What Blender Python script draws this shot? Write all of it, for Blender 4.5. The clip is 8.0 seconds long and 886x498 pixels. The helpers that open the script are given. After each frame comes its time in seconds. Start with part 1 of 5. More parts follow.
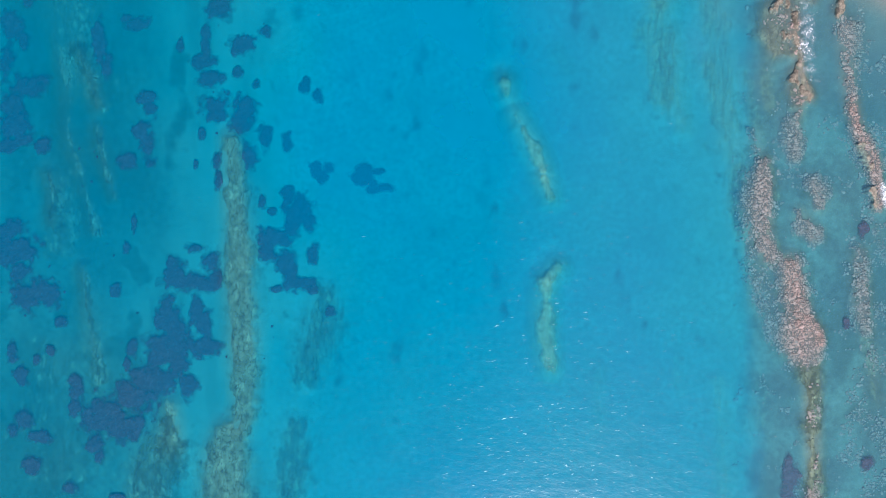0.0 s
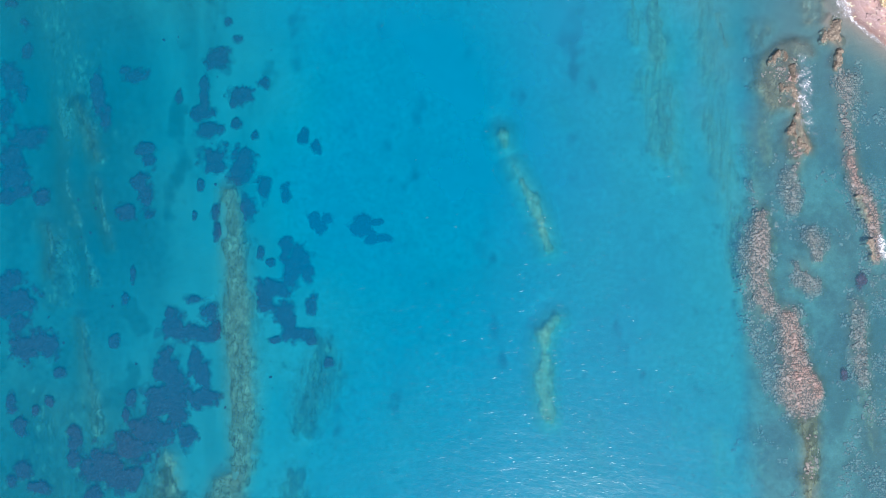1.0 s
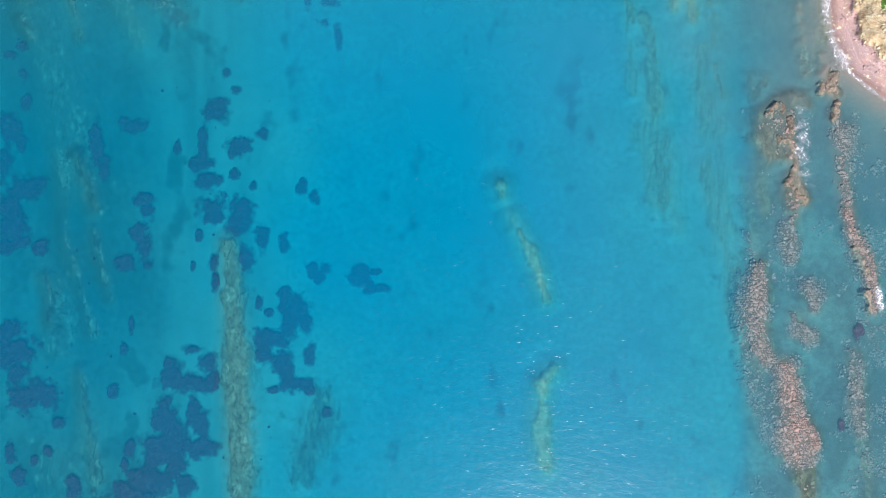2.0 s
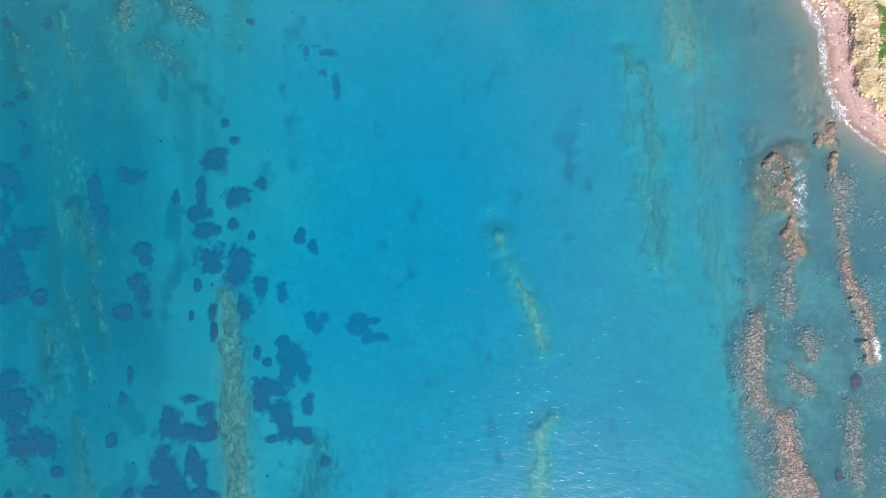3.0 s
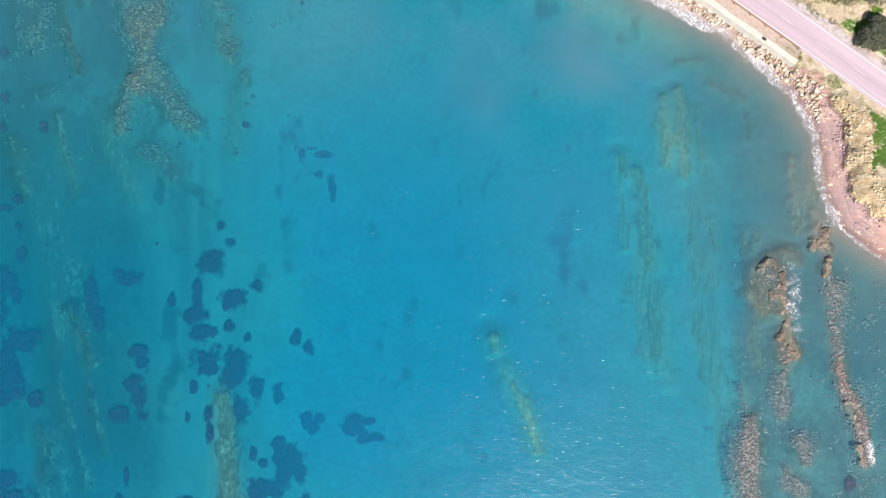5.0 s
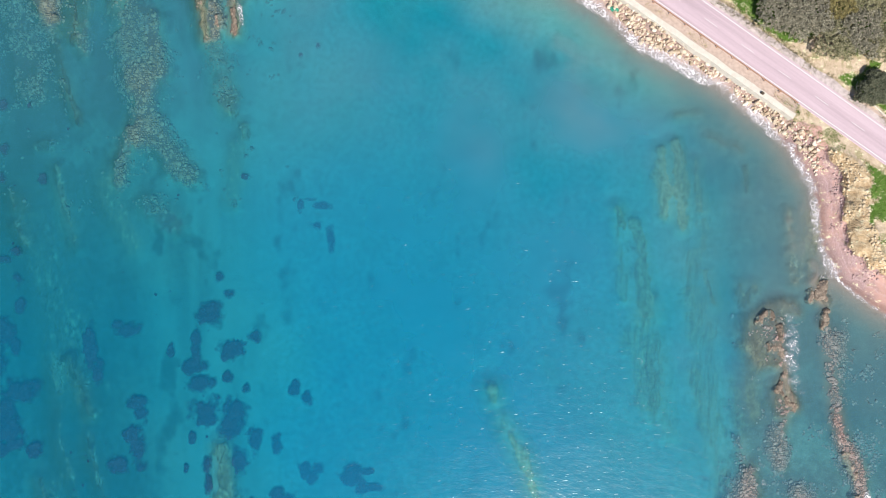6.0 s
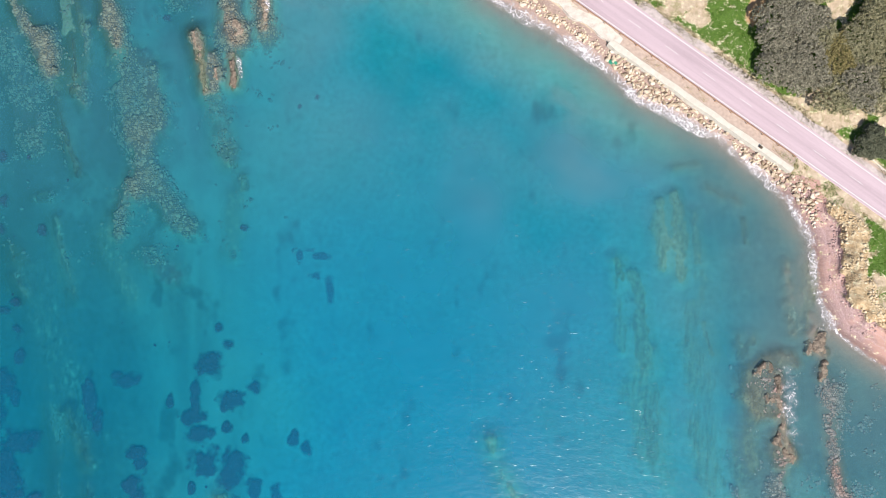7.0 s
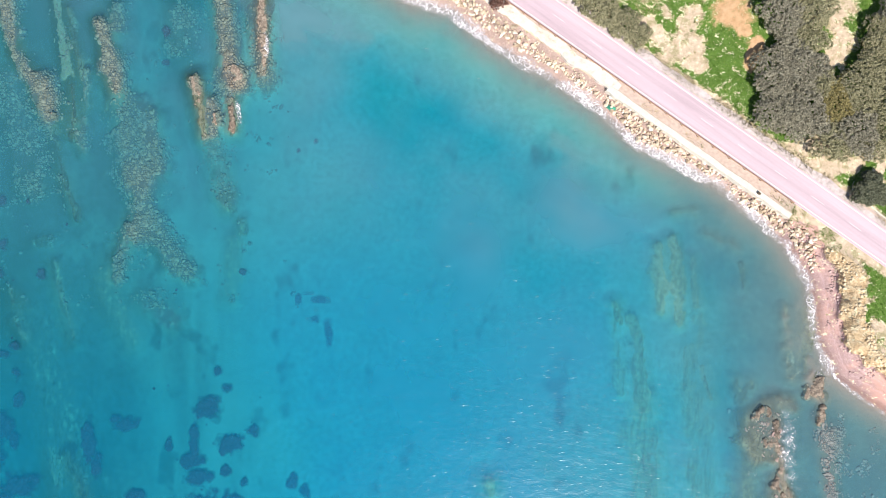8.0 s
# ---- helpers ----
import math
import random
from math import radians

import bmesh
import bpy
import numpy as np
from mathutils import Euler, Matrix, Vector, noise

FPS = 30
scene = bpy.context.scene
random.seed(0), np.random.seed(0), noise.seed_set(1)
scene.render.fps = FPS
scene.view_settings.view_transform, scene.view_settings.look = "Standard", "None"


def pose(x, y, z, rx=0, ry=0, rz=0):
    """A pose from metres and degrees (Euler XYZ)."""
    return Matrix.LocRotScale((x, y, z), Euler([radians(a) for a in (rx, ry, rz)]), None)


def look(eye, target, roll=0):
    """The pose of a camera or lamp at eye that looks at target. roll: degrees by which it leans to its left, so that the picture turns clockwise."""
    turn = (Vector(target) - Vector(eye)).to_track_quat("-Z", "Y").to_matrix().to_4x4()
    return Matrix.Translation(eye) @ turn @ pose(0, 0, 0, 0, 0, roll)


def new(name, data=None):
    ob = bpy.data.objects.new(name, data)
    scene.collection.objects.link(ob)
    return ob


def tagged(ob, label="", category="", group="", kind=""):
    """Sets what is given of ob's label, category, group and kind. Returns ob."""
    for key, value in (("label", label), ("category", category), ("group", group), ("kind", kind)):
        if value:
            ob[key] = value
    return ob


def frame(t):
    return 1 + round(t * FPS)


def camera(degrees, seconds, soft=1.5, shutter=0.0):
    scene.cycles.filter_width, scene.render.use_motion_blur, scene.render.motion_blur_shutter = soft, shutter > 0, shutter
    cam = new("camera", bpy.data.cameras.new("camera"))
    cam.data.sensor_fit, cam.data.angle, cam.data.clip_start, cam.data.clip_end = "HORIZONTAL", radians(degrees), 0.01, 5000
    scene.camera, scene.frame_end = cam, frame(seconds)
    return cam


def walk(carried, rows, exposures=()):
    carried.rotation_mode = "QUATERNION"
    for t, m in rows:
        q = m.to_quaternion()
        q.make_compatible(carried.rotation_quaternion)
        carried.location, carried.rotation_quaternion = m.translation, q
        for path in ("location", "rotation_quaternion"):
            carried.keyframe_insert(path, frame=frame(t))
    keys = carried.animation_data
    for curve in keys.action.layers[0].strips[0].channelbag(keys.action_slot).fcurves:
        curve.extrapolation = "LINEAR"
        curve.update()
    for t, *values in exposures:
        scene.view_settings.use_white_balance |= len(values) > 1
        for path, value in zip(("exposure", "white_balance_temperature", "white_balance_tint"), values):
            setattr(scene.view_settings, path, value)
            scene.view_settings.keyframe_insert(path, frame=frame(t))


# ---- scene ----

# ================= camera and its walk =================
cam = camera(72.0, 8.0, soft=0.9)
HEIGHT, DIP = 130.0, -1.01
TRACK = [
    (0.0, 0.0, 0.0), (0.5, 0.22, 5.56), (1.0, 0.36, 11.12), (1.5, 0.57, 16.64),
    (3.0, 1.23, 32.99), (3.5, 1.44, 38.5), (4.0, 1.7, 44.04), (4.5, 1.99, 49.64),
    (6.0, 2.59, 66.36), (6.5, 2.69, 71.92), (7.0, 2.85, 77.48), (7.5, 2.98, 82.79), (8.0, 3.15, 87.03),
]
LIGHTNESS = [(0.0, 0.33, 6000, 10), (3.0, 0.33, 6400, 10), (4.5, 0.28, 6550, 10), (6.2, 0.19, 6600, 10), (7.2, 0.20, 6600, 10), (7.6, 0.31, 6600, 10), (8.0, 0.43, 6600, 10)]
walk(cam, [(t, pose(x, y, HEIGHT, DIP, 0, 0)) for t, x, y in TRACK], exposures=LIGHTNESS)

# ================= sky and sun =================
SUN_UP, SUN_FROM = 50.0, 163.0   # elevation, compass bearing (0 = +y, 90 = +x)
world = bpy.data.worlds.new("world")
scene.world = world
world.use_nodes = True
wn, wl = world.node_tree.nodes, world.node_tree.links
sky = wn.new("ShaderNodeTexSky")
sky.sky_type, sky.sun_disc = "NISHITA", False
sky.sun_elevation, sky.sun_rotation = radians(SUN_UP), radians(SUN_FROM)
wn["Background"].inputs["Strength"].default_value = 0.075
wl.new(sky.outputs["Color"], wn["Background"].inputs["Color"])
sun = new("sun", bpy.data.lights.new("sun", "SUN"))
sun.data.energy, sun.data.angle, sun.data.color = 4.4, radians(0.55), (1.0, 0.95, 0.88)
b = radians(SUN_FROM)
toward = Vector((math.sin(b) * math.cos(radians(SUN_UP)), math.cos(b) * math.cos(radians(SUN_UP)), math.sin(radians(SUN_UP))))
sun.matrix_world = look(toward * 400, (0, 0, 0))


# ================= numeric noise =================
def lattice(ix, iy, seed):
    h = (ix.astype(np.int64) * 374761393 + iy.astype(np.int64) * 668265263 + seed * 974634777) & 0xFFFFFFFF
    h = ((h ^ (h >> 13)) * 1274126177) & 0xFFFFFFFF
    return ((h ^ (h >> 16)) & 0xFFFF) / 65535.0


def value_noise(x, y, seed):
    ix, iy = np.floor(x), np.floor(y)
    u, v = x - ix, y - iy
    u, v = u * u * (3 - 2 * u), v * v * (3 - 2 * v)
    a, c = lattice(ix, iy, seed), lattice(ix + 1, iy, seed)
    d, e = lattice(ix, iy + 1, seed), lattice(ix + 1, iy + 1, seed)
    return (a * (1 - u) + c * u) * (1 - v) + (d * (1 - u) + e * u) * v


def fbm(x, y, size, seed, octaves=4):
    """Noise from -1 to 1 whose largest features are about size metres."""
    total, gain, norm = 0.0, 1.0, 0.0
    for o in range(octaves):
        c, s = math.cos(0.5 + 1.1 * o), math.sin(0.5 + 1.1 * o)
        k = 2 ** o / size
        total = total + gain * (value_noise((c * x - s * y) * k + 17.3 * o, (s * x + c * y) * k - 9.1 * o, seed + o) * 2 - 1)
        norm += gain
        gain *= 0.5
    return total / norm


def step(a, c, x):
    t = np.clip((x - a) / (c - a), 0, 1)
    return t * t * (3 - 2 * t)


# ================= the plan =================
SHORE = [(-420, 420), (-60, 166), (-30, 151), (-3.3, 137.5), (5.1, 134.9), (11.1, 130.4), (17.0, 126.2), (23.0, 122.6), (29.1, 119.4),
         (35.1, 115.5), (39.3, 111.9), (44.7, 107.1), (49.5, 105.0), (56.8, 101.1), (61.6, 98.7), (66.4, 94.5),
         (71.3, 90.3), (75.6, 86.1), (78.6, 81.2), (81.1, 77.6), (82.0, 72.8), (82.4, 66.7), (84.3, 61.9),
         (87.3, 57.0), (91.0, 54.0), (98.1, 49.1), (112, 42), (140, 20), (420, -160)]
LAND = SHORE + [(4000, -160), (4000, 4000), (-420, 4000)]
EX, EY = 0.820, -0.572          # along the road
NX, NY = 0.572, 0.820           # across it, inland
ROAD_N, ROAD_Z = 124.25, 3.0


def on_road(s, n):
    """The place s metres along and n metres across the road's line."""
    return EX * s + NX * n, EY * s + NY * n


def line_distance(x, y, pts):
    best, along = np.full(np.shape(x), 1e9), np.zeros(np.shape(x))
    extra = np.zeros(np.shape(x))
    for (p, q) in zip(pts[:-1], pts[1:]):
        dx, dy = q[0] - p[0], q[1] - p[1]
        t = np.clip(((x - p[0]) * dx + (y - p[1]) * dy) / (dx * dx + dy * dy + 1e-9), 0, 1)
        d = np.hypot(x - p[0] - t * dx, y - p[1] - t * dy)
        near = d < best
        best = np.where(near, d, best)
        if len(p) > 2:
            extra = np.where(near, p[2] + t * (q[2] - p[2]), extra)
    return best, extra


def inland(x, y):
    """Metres from the waterline, above zero on land."""
    x, y = np.asarray(x, float), np.asarray(y, float)
    inside = np.zeros(x.shape, bool)
    for (p, q) in zip(LAND, LAND[1:] + LAND[:1]):
        cross = (p[1] > y) != (q[1] > y)
        inside ^= cross & (x < (q[0] - p[0]) * (y - p[1]) / (q[1] - p[1] + 1e-12) + p[0])
    d, _ = line_distance(x, y, SHORE)
    wob = 0.7 * fbm(x, y, 5.0, 5, 3)
    return np.where(inside, d, -d) + wob


# sea floor levels: x, y, z
LEVELS = [(0, 20, -5.2), (0, -40, -4.6), (-2, 70, -5), (-12, 105, -3.6), (20, 60, -4.6), (35, 20, -4.4), (38, -30, -4),
          (-16, -12, -3.45), (-60, 0, -2.75), (-60, 55, -3.05), (-92, 20, -3.15), (-90, -45, -2.45), (-60, -50, -2.45), (-60, 100, -2.75),
          (-85, 122, -2.45), (-42, 122, -2.65), (-10, 130, -3.2), (20, 95, -3.4), (60, 20, -3.2),
          (49, 12, -3.3), (60, 0, -3.2), (76, 5, -1.1), (82, 22, -0.95), (92, -30, -1.25), (60, -45, -3.2), (54, 60, -2.6), (76, 62, -1.4)]

RIDGES = []


def ridge(pts, top, cobble=0.0, emergent=0.0, tone=0.0, weight=1.0, soft=0.0):
    """A rib of rock along pts (x, y, half width). top: the level of its back; cobble: how much of it is loose stones;
    tone: how cracked and ledgy it is; weight: how bare the rock is; soft: how far its edges are drowned in sand."""
    RIDGES.append((pts, top, cobble, emergent, tone, weight, soft))


# western ribs
ridge([(-45.5, 20.8, 1.33), (-45.1, 14.8, 1.58), (-44.8, 8.7, 1.70), (-44.0, 2.7, 1.94), (-43.6, -3.4, 2.55), (-44.0, -9.5, 2.68), (-43.3, -16.8, 2.68), (-42.9, -22.9, 3.05), (-42.7, -29.0, 2.68), (-42.8, -36.4, 2.20), (-43.2, -41.3, 1.47)], -1.1, tone=0.34)
ridge([(-46.5, -42.5, 2.20), (-46.7, -46.2, 4.15), (-46.7, -56.0, 4.65), (-47.0, -63.4, 4.65)], -1, tone=0.34)
ridge([(-58.7, -37.0, 1.59), (-58.6, -41.3, 2.20), (-59.1, -45.0, 2.44)], -1.1, tone=0.2)
ridge([(-60.6, -46.4, 4.17), (-63.4, -51.3, 3.93), (-64.1, -56.5, 3.93), (-64.4, -62.5, 3.93)], -1.6, tone=0.6, weight=0.7)
ridge([(-25.7, -12.7, 1.97), (-26.4, -18.2, 4.19), (-29.1, -25.6, 3.21), (-30.1, -31.2, 1.48)], -2.6, weight=0.7, soft=0.6, tone=0.4)
ridge([(-32.6, -42.4, 2.22), (-33.3, -46.7, 3.21), (-33.9, -53.0, 2.97), (-34.5, -59.2, 2.72)], -2.6, weight=0.7, soft=0.6, tone=0.4)
ridge([(-78.5, 40.1, 0.85), (-76.8, 36.7, 0.73), (-75.3, 33.1, 0.97), (-74.0, 28.2, 1.34)], -1.8, tone=0.6, weight=0.72)
ridge([(-74.6, 24.0, 0.49), (-73.7, 18.5, 0.61), (-72.3, 13.7, 0.73), (-71.0, 8.8, 0.61)], -2, tone=0.5, weight=0.85)
ridge([(-82.6, 41.6, 0.49), (-81.7, 35.6, 0.73), (-80.5, 30.1, 0.98), (-81.3, 24.0, 0.49), (-79.9, 18.6, 0.49), (-77.7, 11.8, 0.49), (-76.6, 6.4, 0.49), (-75.1, 1.5, 0.61)], -2.1, tone=0.4, weight=0.8)
ridge([(-85.3, 13.6, 0.73), (-84.0, 9.4, 0.85), (-84.4, 5.7, 0.98), (-84.2, 2.7, 0.73)], -1.8, tone=0.6)
ridge([(-82.8, 11.3, 1.71), (-82.4, 2.7, 2.21), (-83.3, -2.2, 1.72)], -2.4, weight=0.7, soft=0.6, tone=0.4)
ridge([(-78.0, -6.5, 0.61), (-77.2, -11.4, 0.61), (-76.6, -16.9, 0.73), (-75.2, -24.3, 1.10), (-74.3, -30.7, 1.10)], -1.8, tone=0.6, weight=0.72)
ridge([(-84.9, -26.9, 3.70), (-85.6, -36.8, 4.93), (-83.9, -46.7, 5.19), (-82.8, -56.9, 5.20), (-82.8, -62.9, 5.20)], -2.5, weight=0.6, soft=0.7, tone=0.5, cobble=0.3)
ridge([(-75.8, -34.3, 1.73), (-76.5, -41.8, 1.98), (-78.4, -51.7, 1.98)], -2.6, weight=0.55, soft=0.8, tone=0.4)
ridge([(-87.3, 71.9, 2.45), (-83.7, 62.1, 3.19), (-81.4, 52.3, 3.44), (-79.1, 42.5, 3.20), (-76.1, 32.6, 2.22)], -2.6, weight=0.6, soft=0.8, tone=0.4)
ridge([(-80.5, 81.5, 0.73), (-79.8, 77.2, 0.73), (-78.9, 73.0, 0.73), (-77.6, 68.7, 0.85), (-76.7, 64.5, 0.61)], -1.7, tone=0.35, weight=0.95)
ridge([(-90.5, 76.0, 0.97), (-90.0, 73.3, 0.97)], -1.8, tone=0.35, weight=0.95)
ridge([(-88.0, 74.8, 0.73), (-87.4, 72.4, 0.73)], -1.9, tone=0.5, weight=0.8)
ridge([(-89.8, 69.1, 0.97), (-88.4, 66.7, 0.85), (-87.2, 64.5, 0.61)], -1.8, tone=0.35, weight=0.95)
ridge([(-84.9, 86.1, 0.97), (-82.7, 86.6, 0.97), (-81.2, 87.4, 0.61)], -2, tone=0.5, weight=0.7)
# middle ribs
ridge([(13.3, 33.3, 0.73), (13.8, 30.9, 0.49)], -1.1)
ridge([(15.6, 26.6, 0.49), (17.5, 23.1, 0.61), (19.0, 20.2, 0.85), (20.2, 17.9, 0.85), (21.5, 14.9, 0.73)], -1.1)
ridge([(21.7, 13.0, 0.61), (22.5, 11.0, 0.73), (23.2, 8.8, 0.61)], -1.1)
ridge([(24.4, 4.5, 0.61)], -1.1)
ridge([(24.7, -6.7, 0.98), (23.0, -8.6, 0.74)], -1.1)
ridge([(22.2, -9.9, 0.98), (22.0, -14.5, 1.23), (21.9, -19.4, 1.23), (22.6, -24.3, 0.98), (23.1, -28.0, 0.86)], -1.1)
ridge([(24.7, 39.5, 1.23), (26.8, 35.9, 1.11)], -3.2, weight=0.35, soft=0.8)
ridge([(33.9, -28.8, 0.74), (33.5, -34.4, 0.99), (33.6, -40.0, 1.11)], -3, weight=0.4, soft=0.7)
ridge([(50.9, -25.7, 0.49), (51.3, -33.1, 0.49)], -2.9, weight=0.45, soft=0.6)
ridge([(60.0, -31.2, 0.99), (60.7, -41.8, 1.36), (61.4, -53.0, 1.73), (61.4, -62.9, 1.73)], -2.6, weight=0.45, soft=0.7)
ridge([(68.9, -29.2, 1.11), (69.2, -40.3, 0.98)], -2, weight=0.4, soft=0.7)
# eastern reef of loose stones
ridge([(66.5, 23.0, 0.85), (67.1, 19.0, 0.85)], -0.9, cobble=0.7, weight=0.6)
ridge([(68.5, 15.7, 1.21), (68.3, 12.3, 2.17), (67.6, 7.5, 2.53), (68.1, 2.7, 2.17), (68.6, -1.0, 2.05), (69.9, -3.6, 1.81)], -0.4, cobble=1.0)
ridge([(65.9, 12.3, 1.70), (65.2, 5.1, 1.45), (66.5, -1.0, 1.70), (68.1, -9.5, 1.94), (71.2, -16.8, 2.19), (73.7, -24.1, 1.46)], -0.9, cobble=0.6, weight=0.5, soft=0.5)
ridge([(74.4, -5.8, 2.05), (75.1, -10.6, 2.30), (76.1, -15.5, 2.54), (76.0, -20.3, 3.03), (77.2, -23.4, 2.91)], -0.25, cobble=1.0)
ridge([(76.8, -22.8, 2.66), (78.3, -26.4, 2.42), (79.3, -32.5, 1.70), (79.2, -38.6, 1.58), (79.7, -45.9, 1.46), (79.8, -52.0, 1.46), (79.9, -61.8, 1.34)], -0.3, cobble=0.22, tone=0.5)
ridge([(78.3, -18.1, 1.21), (80.0, -20.5, 1.45), (80.8, -22.2, 0.73)], -0.1, cobble=0.8)
ridge([(76.2, 26.8, 0.60), (74.5, 23.8, 1.33), (74.9, 20.7, 1.57), (75.2, 17.7, 0.97)], -0.6, cobble=0.9, weight=0.5)
ridge([(79.0, 11.7, 1.21), (80.5, 9.3, 1.45), (80.3, 6.9, 0.85)], -0.6, cobble=1.0, weight=0.6)
ridge([(76.4, 5.3, 0.85), (77.5, 2.1, 1.69), (79.4, 0.8, 1.57)], -0.6, cobble=1.0, weight=0.6)
ridge([(86.1, 44.1, 2.16), (86.1, 38.7, 1.44), (86.4, 33.9, 1.32), (86.9, 30.3, 1.20)], -0.5, cobble=0.9, weight=0.6)
ridge([(87.2, 27.9, 1.08), (88.1, 24.0, 0.96), (90.0, 19.7, 1.20), (91.7, 16.5, 1.32), (92.5, 12.3, 0.84), (93.0, 6.9, 0.72)], -0.15, cobble=0.9, emergent=0.1)
ridge([(89.3, -3.4, 1.09), (89.6, -9.4, 1.57), (90.1, -14.9, 1.45), (90.8, -19.8, 0.85)], -0.5, cobble=0.7, weight=0.8)
ridge([(91.3, -21.6, 0.97), (92.6, -30.2, 0.73), (93.3, -34.8, 0.49)], -0.8, weight=0.6, tone=0.3)
ridge([(92.8, 2.1, 0.85), (93.2, -0.4, 0.73)], -1, cobble=0.5, weight=0.5)
# slabs in the cove
ridge([(40.5, 72.7, 0.76), (41.1, 70.3, 0.91), (41.6, 68.4, 0.61)], -1.5, tone=0.05)
ridge([(40.4, 68.8, 1.23), (41.4, 60.9, 1.07), (42.0, 53.6, 0.91)], -2.1, weight=0.63, soft=0.6, tone=0.12)
ridge([(44.1, 69.1, 1.21), (45.1, 65.1, 1.38), (46.0, 59.6, 1.38), (46.4, 54.8, 1.68), (46.4, 49.9, 1.99)], -1.8, weight=0.88, tone=0.12)
ridge([(46.8, 49.9, 2.75), (45.8, 45.0, 3.06), (46.9, 37.6, 2.45), (47.9, 29.0, 2.00)], -2, weight=0.68, soft=0.5, tone=0.12)
ridge([(49.6, 85.2, 0.75), (50.0, 80.7, 1.21), (50.3, 75.9, 1.36), (50.4, 71.7, 0.91)], -1, tone=0.05)
ridge([(52.6, 86.7, 0.75), (53.1, 82.5, 1.21), (53.7, 77.1, 1.51), (53.9, 71.7, 1.21), (54.0, 68.7, 0.76)], -1, tone=0.05)
ridge([(57.1, 82.8, 0.45), (57.3, 77.7, 0.60), (58.0, 72.3, 0.76)], -1.1, weight=0.88, tone=0.12)
ridge([(58.8, 70.0, 0.91), (59.1, 64.5, 1.23), (56.2, 61.5, 1.38), (56.0, 56.0, 1.68), (57.7, 51.1, 3.05), (58.4, 46.2, 2.75)], -1.8, weight=0.68, soft=0.5, tone=0.12)
ridge([(59.5, 59.0, 0.61), (60.2, 55.4, 0.76), (61.2, 52.3, 0.61)], -1.5, weight=0.88, tone=0.12)
ridge([(59.2, 42.5, 2.45), (60.5, 32.7, 2.15), (61.8, 22.8, 1.85)], -2.1, weight=0.53, soft=0.7, tone=0.12)
ridge([(67.2, 81.3, 0.36), (67.5, 79.1, 0.48), (67.7, 76.5, 0.36)], -0.9, weight=0.9, tone=0.4)
ridge([(76.6, 72.2, 0.48), (76.8, 66.8, 0.72), (77.6, 60.7, 0.97), (78.0, 57.1, 0.97)], -0.55, tone=0.3, cobble=0.3, emergent=0.4, weight=0.6)
ridge([(80.6, 71.0, 1.45), (81.3, 67.4, 1.69), (81.1, 63.1, 1.57), (80.2, 58.3, 0.97)], -0.45, tone=0.3, cobble=0.3, emergent=0.4, weight=0.6)
ridge([(82.2, 74.6, 0.60), (82.5, 69.2, 0.72), (82.1, 64.4, 0.48)], -0.5, tone=0.3, weight=0.8)
ridge([(66.7, 56.2, 0.97), (67.2, 52.9, 0.97), (69.3, 55.7, 1.21)], -0.8, tone=0.5, weight=0.8)
ridge([(73.0, 50.5, 2.17), (70.6, 47.5, 2.66), (69.8, 43.8, 2.66), (70.7, 40.2, 1.94), (73.9, 39.6, 1.21)], -0.3, tone=0.45, cobble=0.12)
ridge([(75.8, 52.1, 1.09), (77.6, 51.6, 1.33), (78.6, 50.5, 0.72)], -0.35, tone=0.5, cobble=0.4)
ridge([(69.7, 39.0, 1.70), (68.6, 32.9, 1.21), (69.6, 28.0, 0.97)], -0.8, tone=0.3, weight=0.6, soft=0.6)
ridge([(74.5, 34.8, 0.85), (74.4, 31.7, 1.09), (75.6, 28.7, 0.85)], -0.3, tone=0.6, cobble=0.5)
ridge([(74.3, 48.0, 0.60), (74.8, 45.7, 0.72), (74.1, 43.4, 1.08), (75.3, 41.4, 0.60), (75.8, 38.4, 0.48), (75.8, 34.8, 0.97), (76.8, 32.7, 0.84), (77.9, 30.3, 0.85)], 0.05, tone=0.4, emergent=0.4)
ridge([(82.9, 56.9, 1.44), (82.8, 54.1, 1.69), (84.4, 52.9, 0.96)], -0.05, tone=0.5, emergent=0.4)
ridge([(84.3, 50.6, 0.48), (84.0, 47.7, 0.60)], -0.05, tone=0.4, emergent=0.4)
ridge([(52.6, 92.5, 0.24), (54.7, 92.9, 0.36), (56.9, 93.0, 0.48)], -0.7, tone=0.9, weight=0.3)
ridge([(59.6, 87.9, 0.36), (61.1, 87.5, 0.36), (62.5, 86.3, 0.36)], -0.7, tone=0.9, weight=0.3)
ridge([(65.1, 86.0, 0.24), (66.2, 84.8, 0.36)], -0.7, tone=0.9, weight=0.3)
ridge([(56.9, 36.9, 1.47), (59.7, 28.3, 1.83), (62.6, 16.1, 1.59), (64.2, 1.3, 1.35)], -1.9, tone=0.25, weight=0.6, soft=0.7)
ridge([(65.2, 35.7, 0.98), (67.4, 25.9, 1.22)], -1.8, tone=0.25, weight=0.6, soft=0.7)
ridge([(49.0, 44.2, 1.22), (50.3, 33.2, 1.22), (51.6, 23.4, 1.10)], -2.1, tone=0.25, weight=0.5, soft=0.7)
